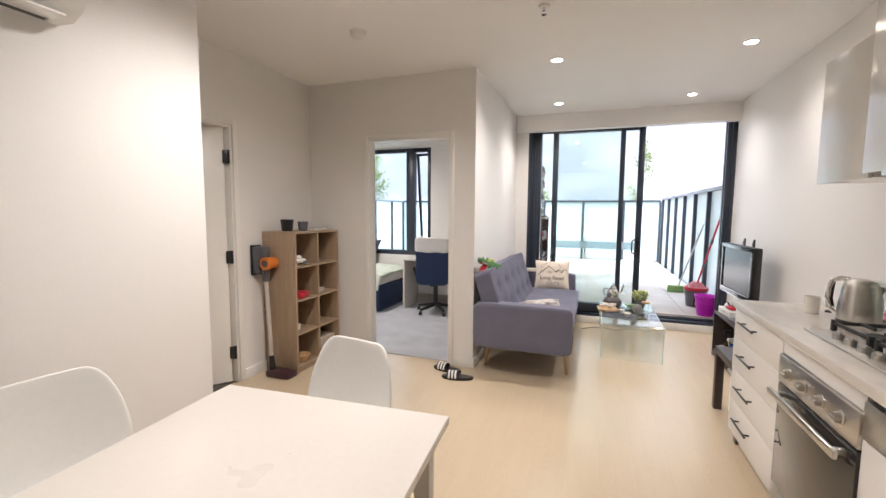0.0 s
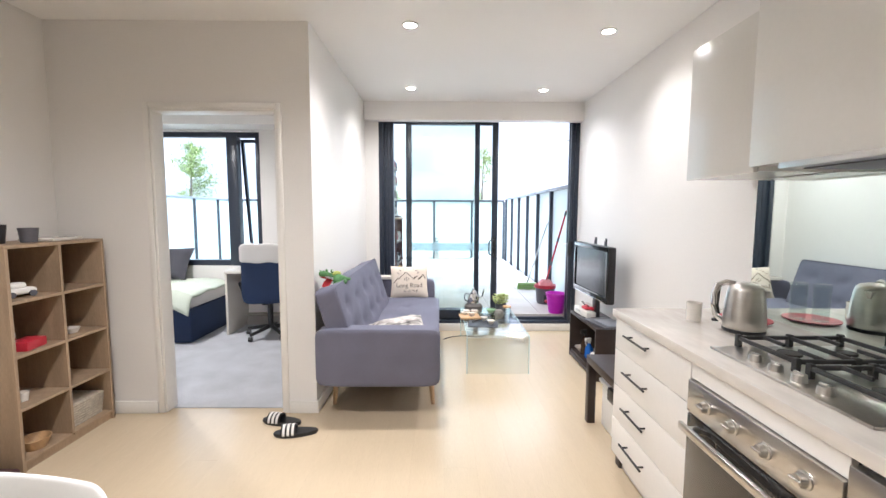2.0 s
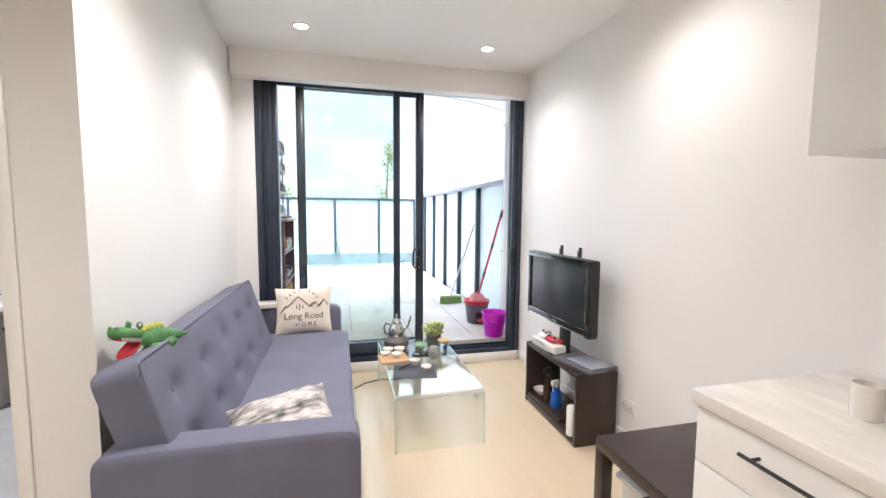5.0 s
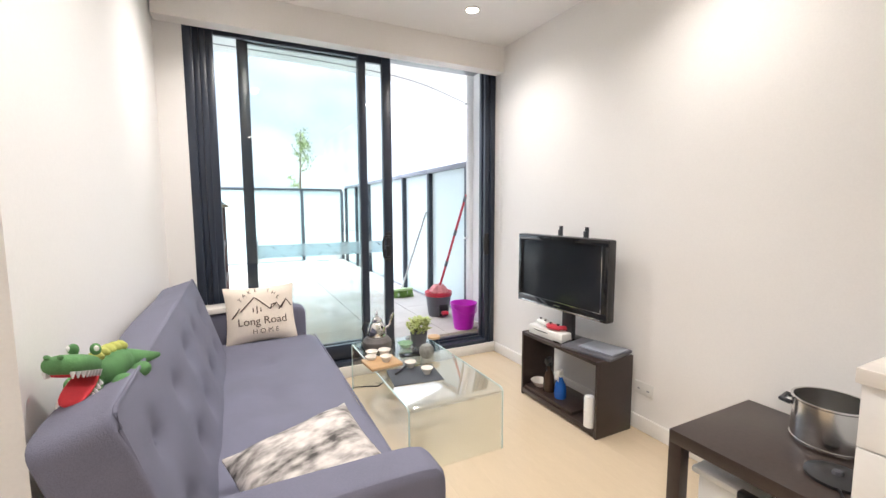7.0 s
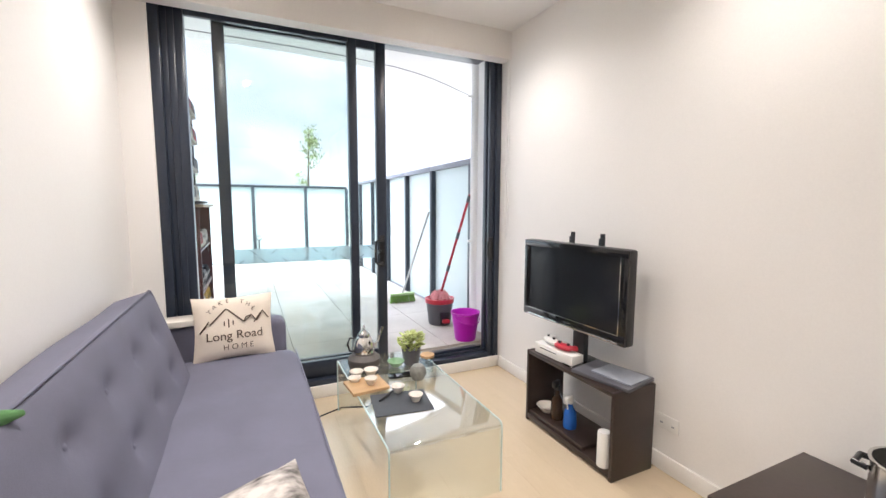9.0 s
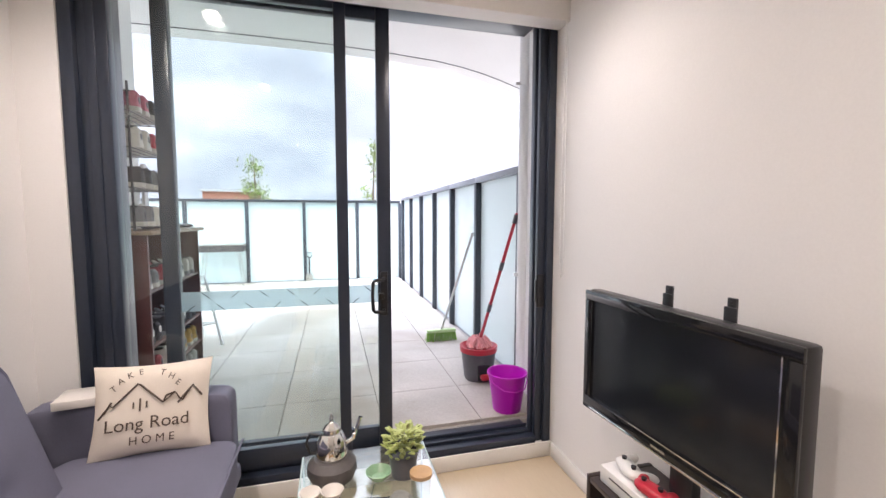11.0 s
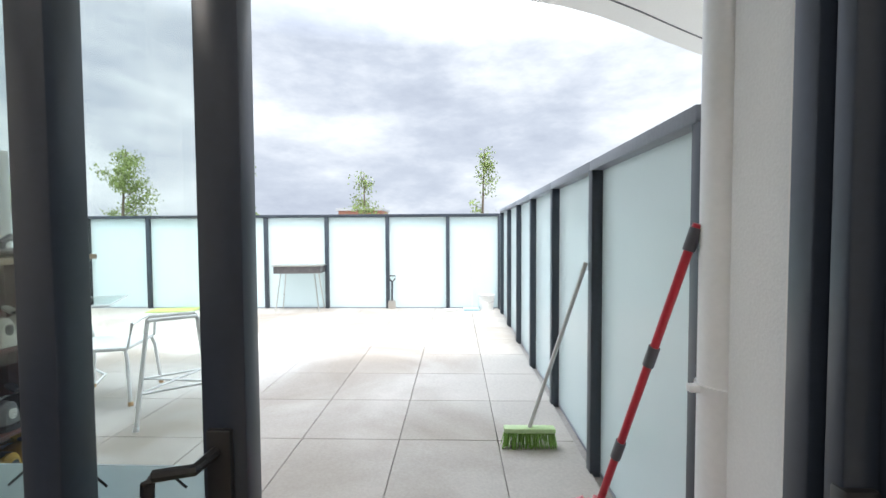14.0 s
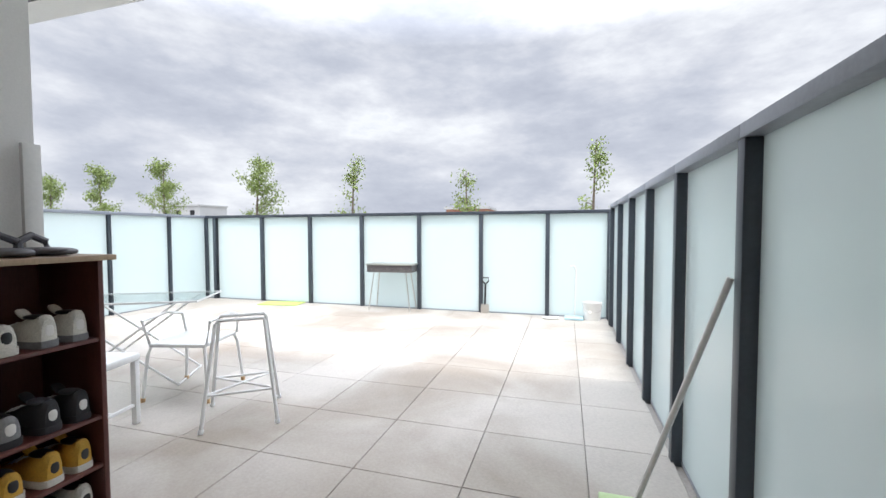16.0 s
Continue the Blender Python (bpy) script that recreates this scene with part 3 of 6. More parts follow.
for yy in (2.66, 2.53, 2.40, 2.27):
    kb = lathe([(0.001, 0), (0.024, 0), (0.024, 0.004), (0.019, 0.006), (0.017, 0.024), (0.001, 0.026)], 18); bx(-0.004, 0.004, -0.018, 0.018, 0.024, 0.031, 0.001, kb)
    kb.transform(pose(FX - 0.012, yy, 0.715, 0, -90, 0)); part("knob", kb, STEEL, oven)
fill = thing("oven_cabinet", "cream housing around the built-in oven", "kitchen cabinet")
part("top_rail", bx(FX + 0.002, FX + 0.02, 2.175, 2.772, 0.779, 0.842), LAMINATE, fill); part("bottom_panel", bx(FX + 0.002, FX + 0.02, 2.175, 2.772, 0.10, 0.118), LAMINATE, fill)
part("plinth", bx(FX + 0.06, FX + 0.075, 2.175, 2.772, 0.002, 0.10), LAMINATE, fill)
dw = thing("dishwasher", "white dishwasher with a steel control strip", "dishwasher")
part("body", bx(FX + 0.022, 1.85, 1.575, 2.17, 0.06, 0.84), GREY_PLASTIC, dw); part("control_panel", bx(FX - 0.008, FX + 0.022, 1.575, 2.170, 0.70, 0.82, 0.003), STEEL, dw)
part("door", bx(FX - 0.004, FX + 0.022, 1.575, 2.170, 0.10, 0.697, 0.003), LAMINATE, dw, "cream door panel"); part("display", bx(FX - 0.0095, FX - 0.007, 1.75, 1.9, 0.745, 0.775), BLACK_GLOSS, dw)
sinkc = thing("cabinet", "cream gloss kitchen base cabinet", "kitchen cabinet")
part("carcass", bx(FX + 0.02, 1.89, -0.6, 1.57, 0.10, 0.842), LAMINATE, sinkc); part("plinth", bx(FX + 0.06, FX + 0.075, -0.6, 1.57, 0.002, 0.10), LAMINATE, sinkc)
for y0 in (-0.59, -0.05, 0.49, 1.03):
    d = part("door", bx(FX, FX + 0.018, y0, y0 + 0.535, 0.105, 0.840, 0.002), LAMINATE, sinkc); bar_handle(d, y0 + 0.45, 0.80, 0.06)
solid("worktop", bx(FX - 0.018, 1.926, -0.62, 3.443, 0.844, 0.884, 0.003), STONE, "marbled cream stone kitchen worktop", "worktop")
solid("splashback", bx(1.918, 1.927, -0.6, 3.36, 0.886, 1.552), MIRROR, "mirrored glass kitchen splashback", "splashback", smooth=False)
def upper(y0, y1, x0, z0, z1, label):
    c = thing("wall_cabinet", label, "kitchen cabinet")
    part("carcass", bx(x0 + 0.02, 1.927, y0, y1, z0, z1), CAB_TOP, c); part("door", bx(x0, x0 + 0.018, y0 + 0.002, y1 - 0.002, z0 - 0.004, z1, 0.002), CAB_TOP, c)
    return c
upper(2.97, 3.43, 1.60, 1.556, 2.19, "short grey-white gloss wall cabinet")
upper(2.18, 2.966, 1.575, 1.575, 2.598, "tall grey-white gloss wall cabinet reaching the ceiling")
upper(1.40, 2.176, 1.575, 1.556, 2.598, "tall grey-white gloss wall cabinet reaching the ceiling")
upper(0.60, 1.396, 1.575, 1.556, 2.598, "tall grey-white gloss wall cabinet reaching the ceiling")
hood = thing("range_hood", "slim slide-out steel range hood under a cabinet", "range hood")
part("visor", bx(1.56, 1.88, 2.20, 2.80, 1.548, 1.570, 0.003), STEEL, hood); part("filter", bx(1.62, 1.86, 2.24, 2.76, 1.543, 1.549), GREY_PLASTIC, hood)

hob = thing("gas_cooktop", "stainless four-burner gas cooktop with cast iron grates", "cooktop", (1.345, 2.20, 0.884))
part("tray", bx(0, 0.50, 0, 0.59, 0.0, 0.010, 0.004), STEEL, hob)
for (ux, uy, ur) in ((0.19, 0.46, 0.045), (0.39, 0.46, 0.035), (0.19, 0.15, 0.035), (0.39, 0.15, 0.05)):
    bn = part("burner", lathe([(0.001, 0.010), (ur + 0.012, 0.010), (ur + 0.012, 0.018), (ur, 0.022), (0.001, 0.022)], 22, at=(ux, uy, 0)), STEEL, hob)
    part("burner_cap", lathe([(0.001, 0.022), (ur * 0.8, 0.022), (ur * 0.8, 0.029), (0.001, 0.031)], 22, at=(ux, uy, 0)), IRON, bn)
for gy in (0.155, 0.455):
    g = bmesh.new()
    for yy in (gy - 0.125, gy + 0.125):
        bx(0.095, 0.485, yy - 0.006, yy + 0.006, 0.036, 0.050, 0.002, g)
    for xx in (0.10, 0.29, 0.48):
        bx(xx - 0.006, xx + 0.006, gy - 0.125, gy + 0.125, 0.036, 0.050, 0.002, g)
    for xx in (0.10, 0.29, 0.48):
        for yy in (gy - 0.125, gy + 0.125):
            bx(xx - 0.009, xx + 0.009, yy - 0.009, yy + 0.009, 0.010, 0.056, 0.002, g)
    for xx in (0.19, 0.39):
        bx(xx - 0.005, xx + 0.005, gy - 0.125, gy - 0.03, 0.040, 0.052, 0.001, g); bx(xx - 0.005, xx + 0.005, gy + 0.03, gy + 0.125, 0.040, 0.052, 0.001, g)
    part("grate", g, IRON, hob, "black cast iron pan support")
for ky in (0.43, 0.345, 0.26, 0.175):
    kb = lathe([(0.001, 0.010), (0.021, 0.010), (0.019, 0.032), (0.001, 0.034)], 18, at=(0.05, ky, 0)); bx(0.046, 0.054, ky - 0.018, ky + 0.018, 0.032, 0.038, 0.001, kb)
    part("knob", kb, STEEL, hob)

kt = thing("kettle", "brushed steel cordless electric kettle with a chrome handle", "kettle", (1.64, 3.02, 0.884), rz=150)
part("base", lathe([(0.001, 0), (0.078, 0), (0.080, 0.006), (0.078, 0.014), (0.001, 0.014)], 32), BLACK_PLASTIC, kt, "thin black power base")
part("body", lathe([(0.001, 0.014), (0.076, 0.014), (0.079, 0.020), (0.078, 0.06), (0.074, 0.12), (0.068, 0.165), (0.064, 0.180), (0.001, 0.182)], 40), STEEL, kt)
part("lid", lathe([(0.064, 0.180), (0.062, 0.188), (0.050, 0.200), (0.026, 0.207), (0.001, 0.209)], 36), STEEL, kt)
part("handle", tube([(0.040, 0, 0.200), (0.070, 0, 0.206), (0.098, 0, 0.192), (0.110, 0, 0.155), (0.112, 0, 0.105), (0.104, 0, 0.058), (0.080, 0, 0.034)], 0.013, 12), CHROME, kt, "polished chrome handle")
part("handle_grip", tube([(0.096, 0, 0.180), (0.099, 0, 0.150), (0.101, 0, 0.105), (0.094, 0, 0.066)], 0.008, 8), BLACK_PLASTIC, kt, "black inner grip")
part("switch", bx(0.090, 0.118, -0.010, 0.010, 0.030, 0.042, 0.004), BLACK_PLASTIC, kt)
b = bmesh.new(); skin(b, [[b.verts.new(Vector(c)) for c in q] for q in (((-0.058, -0.022, 0.182), (-0.058, 0.022, 0.182), (-0.066, 0.010, 0.145), (-0.066, -0.010, 0.145)), ((-0.084, -0.009, 0.180), (-0.084, 0.009, 0.180), (-0.073, 0.005, 0.150), (-0.073, -0.005, 0.150)))])
part("spout", b, STEEL, kt)
solid("cup", lathe([(0.001, 0), (0.031, 0), (0.033, 0.085), (0.030, 0.085), (0.028, 0.006), (0.001, 0.006)], 24), CERAMIC, "plain white ceramic tumbler on the worktop", "cup", (1.535, 3.20, 0.884))
solid("plate", lathe([(0.001, 0), (0.07, 0), (0.11, 0.010), (0.11, 0.014), (0.07, 0.005), (0.001, 0.005)], 32), mat("red_glazed_plate", (0.48, 0.10, 0.12), 0.25, var=0.1, scale=8, bump=0.02), "red round serving plate on the worktop", "plate", (1.76, 3.18, 0.884))
for gx, gy in ((1.735, 3.16), (1.80, 3.21)):
    solid("drinking_glass", lathe([(0.031, 0), (0.035, 0.165), (0.030, 0.172), (0.001, 0.173), (0.001, 0.166), (0.031, 0.160), (0.028, 0.0)], 24), JAR_GLASS, "upturned clear drinking glass on a plate", "glass", (gx, gy, 0.8905), group="upturned glasses")

# ---------------------------------------------------------------- dining corner
dt = thing("dining_table", "white laminate dining table", "table", (-0.32, 1.11, 0), 4)
part("tabletop", bx(-0.42, 0.42, -0.62, 0.62, 0.722, 0.75, 0.004), TABLE_WHITE, dt)
for sx in (-0.36, 0.36):
    for sy in (-0.55, 0.55):
        part("leg", bx(sx - 0.025, sx + 0.025, sy - 0.025, sy + 0.025, 0, 0.722, 0.004), TABLE_WHITE, dt)
def shell_chair(at, rz):
    c = thing("dining_chair", "white moulded plastic chair with wooden legs", "chair", at, rz, group="dining chairs")
    b = bmesh.new()
    rows = []
    sec = [(-0.235, 0.455, 0.20, 0.02), (-0.20, 0.44, 0.215, 0.03), (-0.05, 0.425, 0.225, 0.05), (0.10, 0.425, 0.225, 0.06), (0.17, 0.45, 0.22, 0.055), (0.205, 0.52, 0.225, 0.045), (0.225, 0.62, 0.235, 0.035), (0.245, 0.74, 0.205, 0.025), (0.255, 0.815, 0.165, 0.012), (0.257, 0.832, 0.12, 0.006)]
    for (yy, zz, hw, curl) in sec:
        r = []
        for k in range(11):
            u = k / 5 - 1
            back = yy > 0.19
            r.append(b.verts.new((hw * u, yy - (curl * u * u if back else 0), zz + (0 if back else curl * u * u))))
        rows.append(r)
    for q, s in zip(rows, rows[1:]):
        for k in range(10):
            b.faces.new((q[k], q[k + 1], s[k + 1], s[k]))
    sh = part("seat_shell", b, WHITE_PLASTIC, c)
    md = sh.modifiers.new("thick", "SOLIDIFY"); md.thickness = 0.012
    sd = sh.modifiers.new("soft", "SUBSURF"); sd.levels = sd.render_levels = 2
    part("cushion", superbox(0.38, 0.36, 0.04, 3, 6, lambda v: v + Vector((0, -0.03, 0.445))), WHITE_PLASTIC, c, "white padded seat cushion")
    for sx in (-1, 1):
        for sy in (-1, 1):
            part("leg", cyl((sx * 0.12, sy * 0.11, 0.42), (sx * 0.20, sy * 0.19, 0), 0.019, 0.013), WOOD_LEG, c, "tapered beech leg")
    return c
shell_chair((-0.53, 1.87, 0), -9)
shell_chair((-1.01, 1.33, 0), 80)

# ---------------------------------------------------------------- sofa and what lies on it
sofa = thing("sofa", "blue-grey linen sofa bed with buttoned back on wooden legs", "sofa", (-0.47, 3.915, 0))
LEN = 2.08
part("seat_base", bx(0.10, 0.78, 0.10, LEN - 0.10, 0.245, 0.32, 0.015), SOFA, sofa)
def seat_fn(v):
    if v.z > 0:
        v.z += 0.006 * math.sin(v.y * 9)
        for su in (-0.45, 0.0, 0.45):
            v.z -= 0.020 * math.exp(-((v.y - su) / 0.05) ** 2 - (v.x / 0.05) ** 2)
    return v + Vector((0.47, LEN / 2, 0.38))
seat = part("seat_cushion", superbox(0.66, LEN - 0.27, 0.14, 12, 30, seat_fn), SOFA, sofa)
part("piping", tube([(0.798, 0.14, 0.438), (0.80, LEN / 2, 0.44), (0.798, LEN - 0.14, 0.438)], 0.005, 6), SOFA, seat)
for y0 in (-0.02, LEN - 0.115):
    part("armrest", superbox(0.81 if y0 < 1 else 0.75, 0.135, 0.385, 11, 14, lambda v, y0=y0: v + Vector((0.405 if y0 < 1 else 0.375, y0 + 0.0675, 0.4425))), SOFA, sofa)
# reclined back with two rows of buttons; it stops short of the far arm
BL = 1.70
BACK = pose(0.135, 0.03 + BL / 2, 0.615, 0, -17, 0)
BUTTONS = [(0.20 + k * 0.325, h) for k in range(5) for h in (0.19, 0.39)]
def back_fn(v):
    if v.x > 0.03:
        u, h = v.y + BL / 2, v.z + 0.28
        dip = ridge = 0.0
        for bu, bh in BUTTONS:
            dx, dz = u - bu, h - bh
            dip += math.exp(-(dx / 0.042) ** 2 - (dz / 0.042) ** 2)
            ridge += math.exp(-(dx / 0.11) ** 2 - (dz / 0.09) ** 2)
        v.x -= 0.020 * min(1, dip) + 0.016 * min(1, ridge)
        v.x += 0.012 * (1 - (2 * v.z / 0.56) ** 4)
    v.z += 0.004 * math.sin(v.y * 7 + 1)
    return v
bb = superbox(0.145, BL, 0.56, 22, 46, back_fn)
bb.transform(BACK)
back = part("backrest", bb, SOFA, sofa)
for bu, bh in BUTTONS:
    b = superbox(0.014, 0.024, 0.024, 2.2, 3); b.transform(BACK @ Matrix.Translation((0.049, bu - BL / 2, bh - 0.28)))
    part("button", b, SOFA, back)
edge_x, end_y = 0.073, BL / 2 - 0.008
pp_ = tube([(edge_x, -end_y, -0.27), (edge_x, -end_y, 0.24), (edge_x, -end_y + 0.012, 0.270), (edge_x, -end_y + 0.03, 0.277), (edge_x, end_y - 0.03, 0.277), (edge_x, end_y - 0.012, 0.270), (edge_x, end_y, 0.24), (edge_x, end_y, -0.27)], 0.005, 6)
pp_.transform(BACK)
part("piping", pp_, SOFA, back)
for sx in (0.06, 0.74):
    for sy in (0.30, LEN - 0.22):
        part("leg", cyl((sx, sy, 0.25), (sx + (0.02 if sx > 0.4 else -0.01), sy - 0.02, 0), 0.024, 0.014), WOOD_LEG, sofa, "tapered beech leg")

def pillow(w, h, t, puff=0.62):
    bm = bmesh.new()
    bmesh.ops.create_cube(bm, size=2)
    bmesh.ops.subdivide_edges(bm, edges=bm.edges[:], cuts=14, use_grid_fill=True)
    for v in bm.verts:
        x, y, z = v.co
        prof = max(0.02, (1 - x ** 4) * (1 - y ** 4)) ** puff
        pinch = 1 - 0.07 * (1 - x * x) * y * y - 0.07 * (1 - y * y) * x * x
        n = noise.noise(Vector((x * 1.7, y * 1.7, z))) * 0.012
        v.co = Vector((x * w / 2 * pinch, y * h / 2 * pinch, z * t / 2 * prof + n * prof))
    return bm
cu = thing("cushion", "cream canvas cushion printed with mountains and lettering", "cushion", (0, 5.93, 0.585))
part("cover", pillow(0.42, 0.36, 0.12), CUSHION, cu)
zt = 0.066
def stroke(points, r=0.0035):
    b = tube([(x, y, zt - 0.055 * ((x / 0.21) ** 4 + (y / 0.18) ** 4)) for x, y in points], r, 6)
    return part("print_line", b, INK, cu)
stroke([(-0.17, -0.02), (-0.13, 0.03), (-0.12, 0.02), (-0.04, 0.10), (-0.03, 0.095), (0.05, 0.02), (0.09, 0.055), (0.105, 0.03), (0.115, 0.02), (0.15, 0.075), (0.18, 0.03)])
stroke([(0.05, 0.02), (0.06, 0.045), (0.09, 0.055)]); stroke([(-0.15, 0.0), (-0.125, 0.04)]); stroke([(0.10, 0.012), (0.125, 0.045), (0.15, 0.075)], 0.003)
for k, hh in enumerate((0.012, 0.024, 0.012)):
    stroke([(-0.05 + k * 0.022, 0.02 - hh), (-0.05 + k * 0.022, 0.02 + hh)], 0.003)
for i, ch in enumerate("TAKE THE"):
    a = radians(62 - i * 17.5)
    if ch != " ":
        words(ch, 0.032, pose(-0.01 - 0.155 * math.sin(a) * 0.8, 0.02 + 0.125 * math.cos(a) ** 0.8, 0.061, 0, 0, math.degrees(a) * 0.6), INK, cu)
words("Long Road", 0.066, pose(0, -0.05, 0.0665) @ Matrix.Shear("XY", 4, (0.45, 0)), INK, cu)
words("H O M E", 0.042, pose(0.015, -0.112, 0.0605), INK, cu)
cu.matrix_world = pose(-0.0, 5.86, 0.615, 72, 0, 4)
mc = solid("cushion", pillow(0.44, 0.40, 0.15), MARBLE_CLOTH, "grey and white marbled cushion lying on the sofa seat", "cushion")
mc.matrix_world = pose(0.05, 4.20, 0.525, 16, -7, 14) @ Matrix.Scale(0.9, 4)
solid("book_stack", bx(-0.10, 0.10, -0.07, 0.07, 0, 0.035, 0.004), CERAMIC, "cream box lying on the sofa arm", "box", (-0.25, 5.93, 0.641), 8)

croc = thing("plush_toy", "green plush crocodile lying along the sofa back", "soft toy", (-0.42, 4.42, 0.885), rz=-92)
def ell(c, r, n=2.0, cuts=6):
    b = superbox(2 * r[0], 2 * r[1], 2 * r[2], n, cuts); b.transform(Matrix.Translation(c)); return b
part("body", ell((-0.02, 0, 0.065), (0.17, 0.065, 0.055), 2.2), PLUSH, croc)
for k in range(6):
    part("back_spike", ell((-0.15 + k * 0.05, 0.0, 0.115 + 0.01 * math.sin(k * 0.6)), (0.026, 0.030, 0.022), 1.6, 4), PLUSH_Y, croc, "yellow plush back ridge")
b = ell((0.10, 0.0, 0.0), (0.13, 0.062, 0.034), 2.6); b.transform(pose(0.12, 0, 0.115, 0, -12, 0)); part("upper_jaw", b, PLUSH, croc)
b = ell((0.09, 0.0, 0.0), (0.12, 0.054, 0.022), 2.6); b.transform(pose(0.11, 0, 0.055, 0, 24, 0)); part("lower_jaw", b, PLUSH, croc)
b = ell((0.085, 0.0, 0.0), (0.105, 0.048, 0.010), 2.4); b.transform(pose(0.115, 0, 0.083, 0, 20, 0)); part("mouth", b, RED_FELT, croc, "red felt mouth")
b = ell((0.085, 0.0, 0.0), (0.110, 0.052, 0.010), 2.4); b.transform(pose(0.125, 0, 0.086, 0, -12, 0)); part("palate", b, RED_FELT, croc, "red felt palate")
for s_ in (-1, 1):
    ey = part("eye", ell((0.125, s_ * 0.036, 0.165), (0.020, 0.018, 0.020), 2, 4), PLUSH, croc, "green plush eye bump")
    part("pupil", ell((0.137, s_ * 0.044, 0.170), (0.009, 0.009, 0.010), 2, 3), WHITE_CLOTH, ey, "white and black eye")
    part("nostril", ell((0.325, s_ * 0.020, 0.186), (0.010, 0.010, 0.008), 2, 3), PLUSH, croc)
    for lx in (-0.12, 0.05):
        part("leg", ell((lx, s_ * 0.08, 0.030), (0.06, 0.032, 0.028)), PLUSH, croc)
    t = bmesh.new()
    up, lo = pose(0.12, 0, 0.115, 0, -12, 0), pose(0.11, 0, 0.055, 0, 24, 0)
    for k in range(8):
        x = 0.035 + k * 0.022; w = s_ * 0.055 * (1 - max(0, x - 0.14) * 5)
        cyl(up @ Vector((x, w, -0.018)), up @ Vector((x, w, -0.040)), 0.010, 0.002, 6, t)
        cyl(lo @ Vector((x, w * .9, 0.012)), lo @ Vector((x, w * .9, 0.030)), 0.008, 0.002, 6, t)
    part("teeth", t, WHITE_CLOTH, croc)
part("tail", cyl((-0.14, 0, 0.06), (-0.36, 0.06, 0.03), 0.05, 0.010, 12), PLUSH, croc)
croc.matrix_world = pose(-0.41, 4.20, 0.868, 0, 3, -112) @ Matrix.Diagonal((0.39, 0.64, 0.68, 1))

# ---------------------------------------------------------------- coffee table
ct = thing("coffee_table", "bent clear glass coffee table", "coffee table", (0.575, 4.755, 0))
W, L, Z, T = 0.53, 1.09, 0.34, 0.012
path = [(0.0, 0.0)] + [(0.03 - 0.03 * math.cos(a), Z - 0.03 + 0.03 * math.sin(a)) for a in np.linspace(0, math.pi / 2, 7)]
path += [(L - 0.03 + 0.03 * math.sin(a), Z - 0.03 + 0.03 * math.cos(a)) for a in np.linspace(0, math.pi / 2, 7)] + [(L, 0.0)]
cx, cz = L / 2, -0.3
inner = []
for k, (y, z) in enumerate(path):
    y0, z0 = path[max(k - 1, 0)]; y1, z1 = path[min(k + 1, len(path) - 1)]
    d = math.hypot(y1 - y0, z1 - z0); inner.append((y + (z1 - z0) / d * T, z - (y1 - y0) / d * T))
b = bmesh.new()
rings = [[b.verts.new((0, y, z)), b.verts.new((W, y, z)), b.verts.new((W, yi, zi)), b.verts.new((0, yi, zi))] for (y, z), (yi, zi) in zip(path, inner)]
skin(b, rings)
g = part("glass_sheet", b, TABLE_GLASS, ct, "clear bent glass"); g.visible_shadow = False
EDGE = mat("green_glass_edge", (0.55, 0.68, 0.65), 0.1, var=0.1, bump=0)
for x in (0, W):
    part("polished_edge", tube([(x + (0.002 if x else -0.002), y + (yi - y) * .5, z + (zi - z) * .5) for (y, z), (yi, zi) in zip(path, inner)], 0.004, 6), EDGE, ct)
TZ = Z + 0.001
solid("table_mat", bx(-0.14, 0.14, -0.115, 0.115, 0, 0.004, 0.001), SLATE, "dark grey slate tea mat on the glass table", "mat", (0.748, 5.115, TZ), -8)
solid("tea_tray", bx(-0.10, 0.10, -0.09, 0.09, 0, 0.018, 0.004), BAMBOO, "small bamboo tea tray on the glass table", "tray", (0.638, 5.365, TZ), 5)
tp = thing("teapot", "silver metal teapot on a dark clay warmer", "teapot", (0.698, 5.645, TZ))
part("warmer", lathe([(0.001, 0), (0.085, 0), (0.098, 0.03), (0.095, 0.06), (0.07, 0.085), (0.001, 0.085)], 26), CLAY, tp, "dark clay warmer")
part("body", lathe([(0.001, 0.085), (0.058, 0.085), (0.064, 0.11), (0.058, 0.15), (0.042, 0.185), (0.034, 0.19), (0.001, 0.19)], 26), CHROME, tp)
part("lid", lathe([(0.036, 0.19), (0.034, 0.205), (0.018, 0.222), (0.006, 0.230), (0.010, 0.240), (0.006, 0.252), (0.001, 0.265)], 20), CHROME, tp)
part("spout", tube([(0.05, 0, 0.13), (0.085, 0, 0.15), (0.10, 0, 0.19), (0.115, 0.0, 0.235)], 0.008), CHROME, tp)
part("handle", tube([(-0.05, 0, 0.18), (-0.085, 0, 0.19), (-0.098, 0, 0.15), (-0.085, 0, 0.11), (-0.055, 0, 0.105)], 0.006), BLACK_PLASTIC, tp)
def tea_cup(x, y, z, s=1.0):
    return solid("tea_cup", lathe([(0.001, 0), (0.018 * s, 0), (0.02 * s, 0.006 * s), (0.036 * s, 0.036 * s), (0.034 * s, 0.036 * s), (0.017 * s, 0.008 * s), (0.001, 0.007 * s)], 22), CERAMIC, "small white porcelain tea cup", "cup", (x, y, z), group="tea cups")
for c in ((0.818, 5.095, TZ + 0.004, 1), (0.768, 5.225, TZ + 0.004, 1), (0.658, 5.345, TZ + 0.018, 1.0), (0.618, 5.505, TZ, 1.1), (0.698, 5.495, TZ, 1.15), (0.588, 5.425, TZ + 0.001, 1)):
    tea_cup(*c)
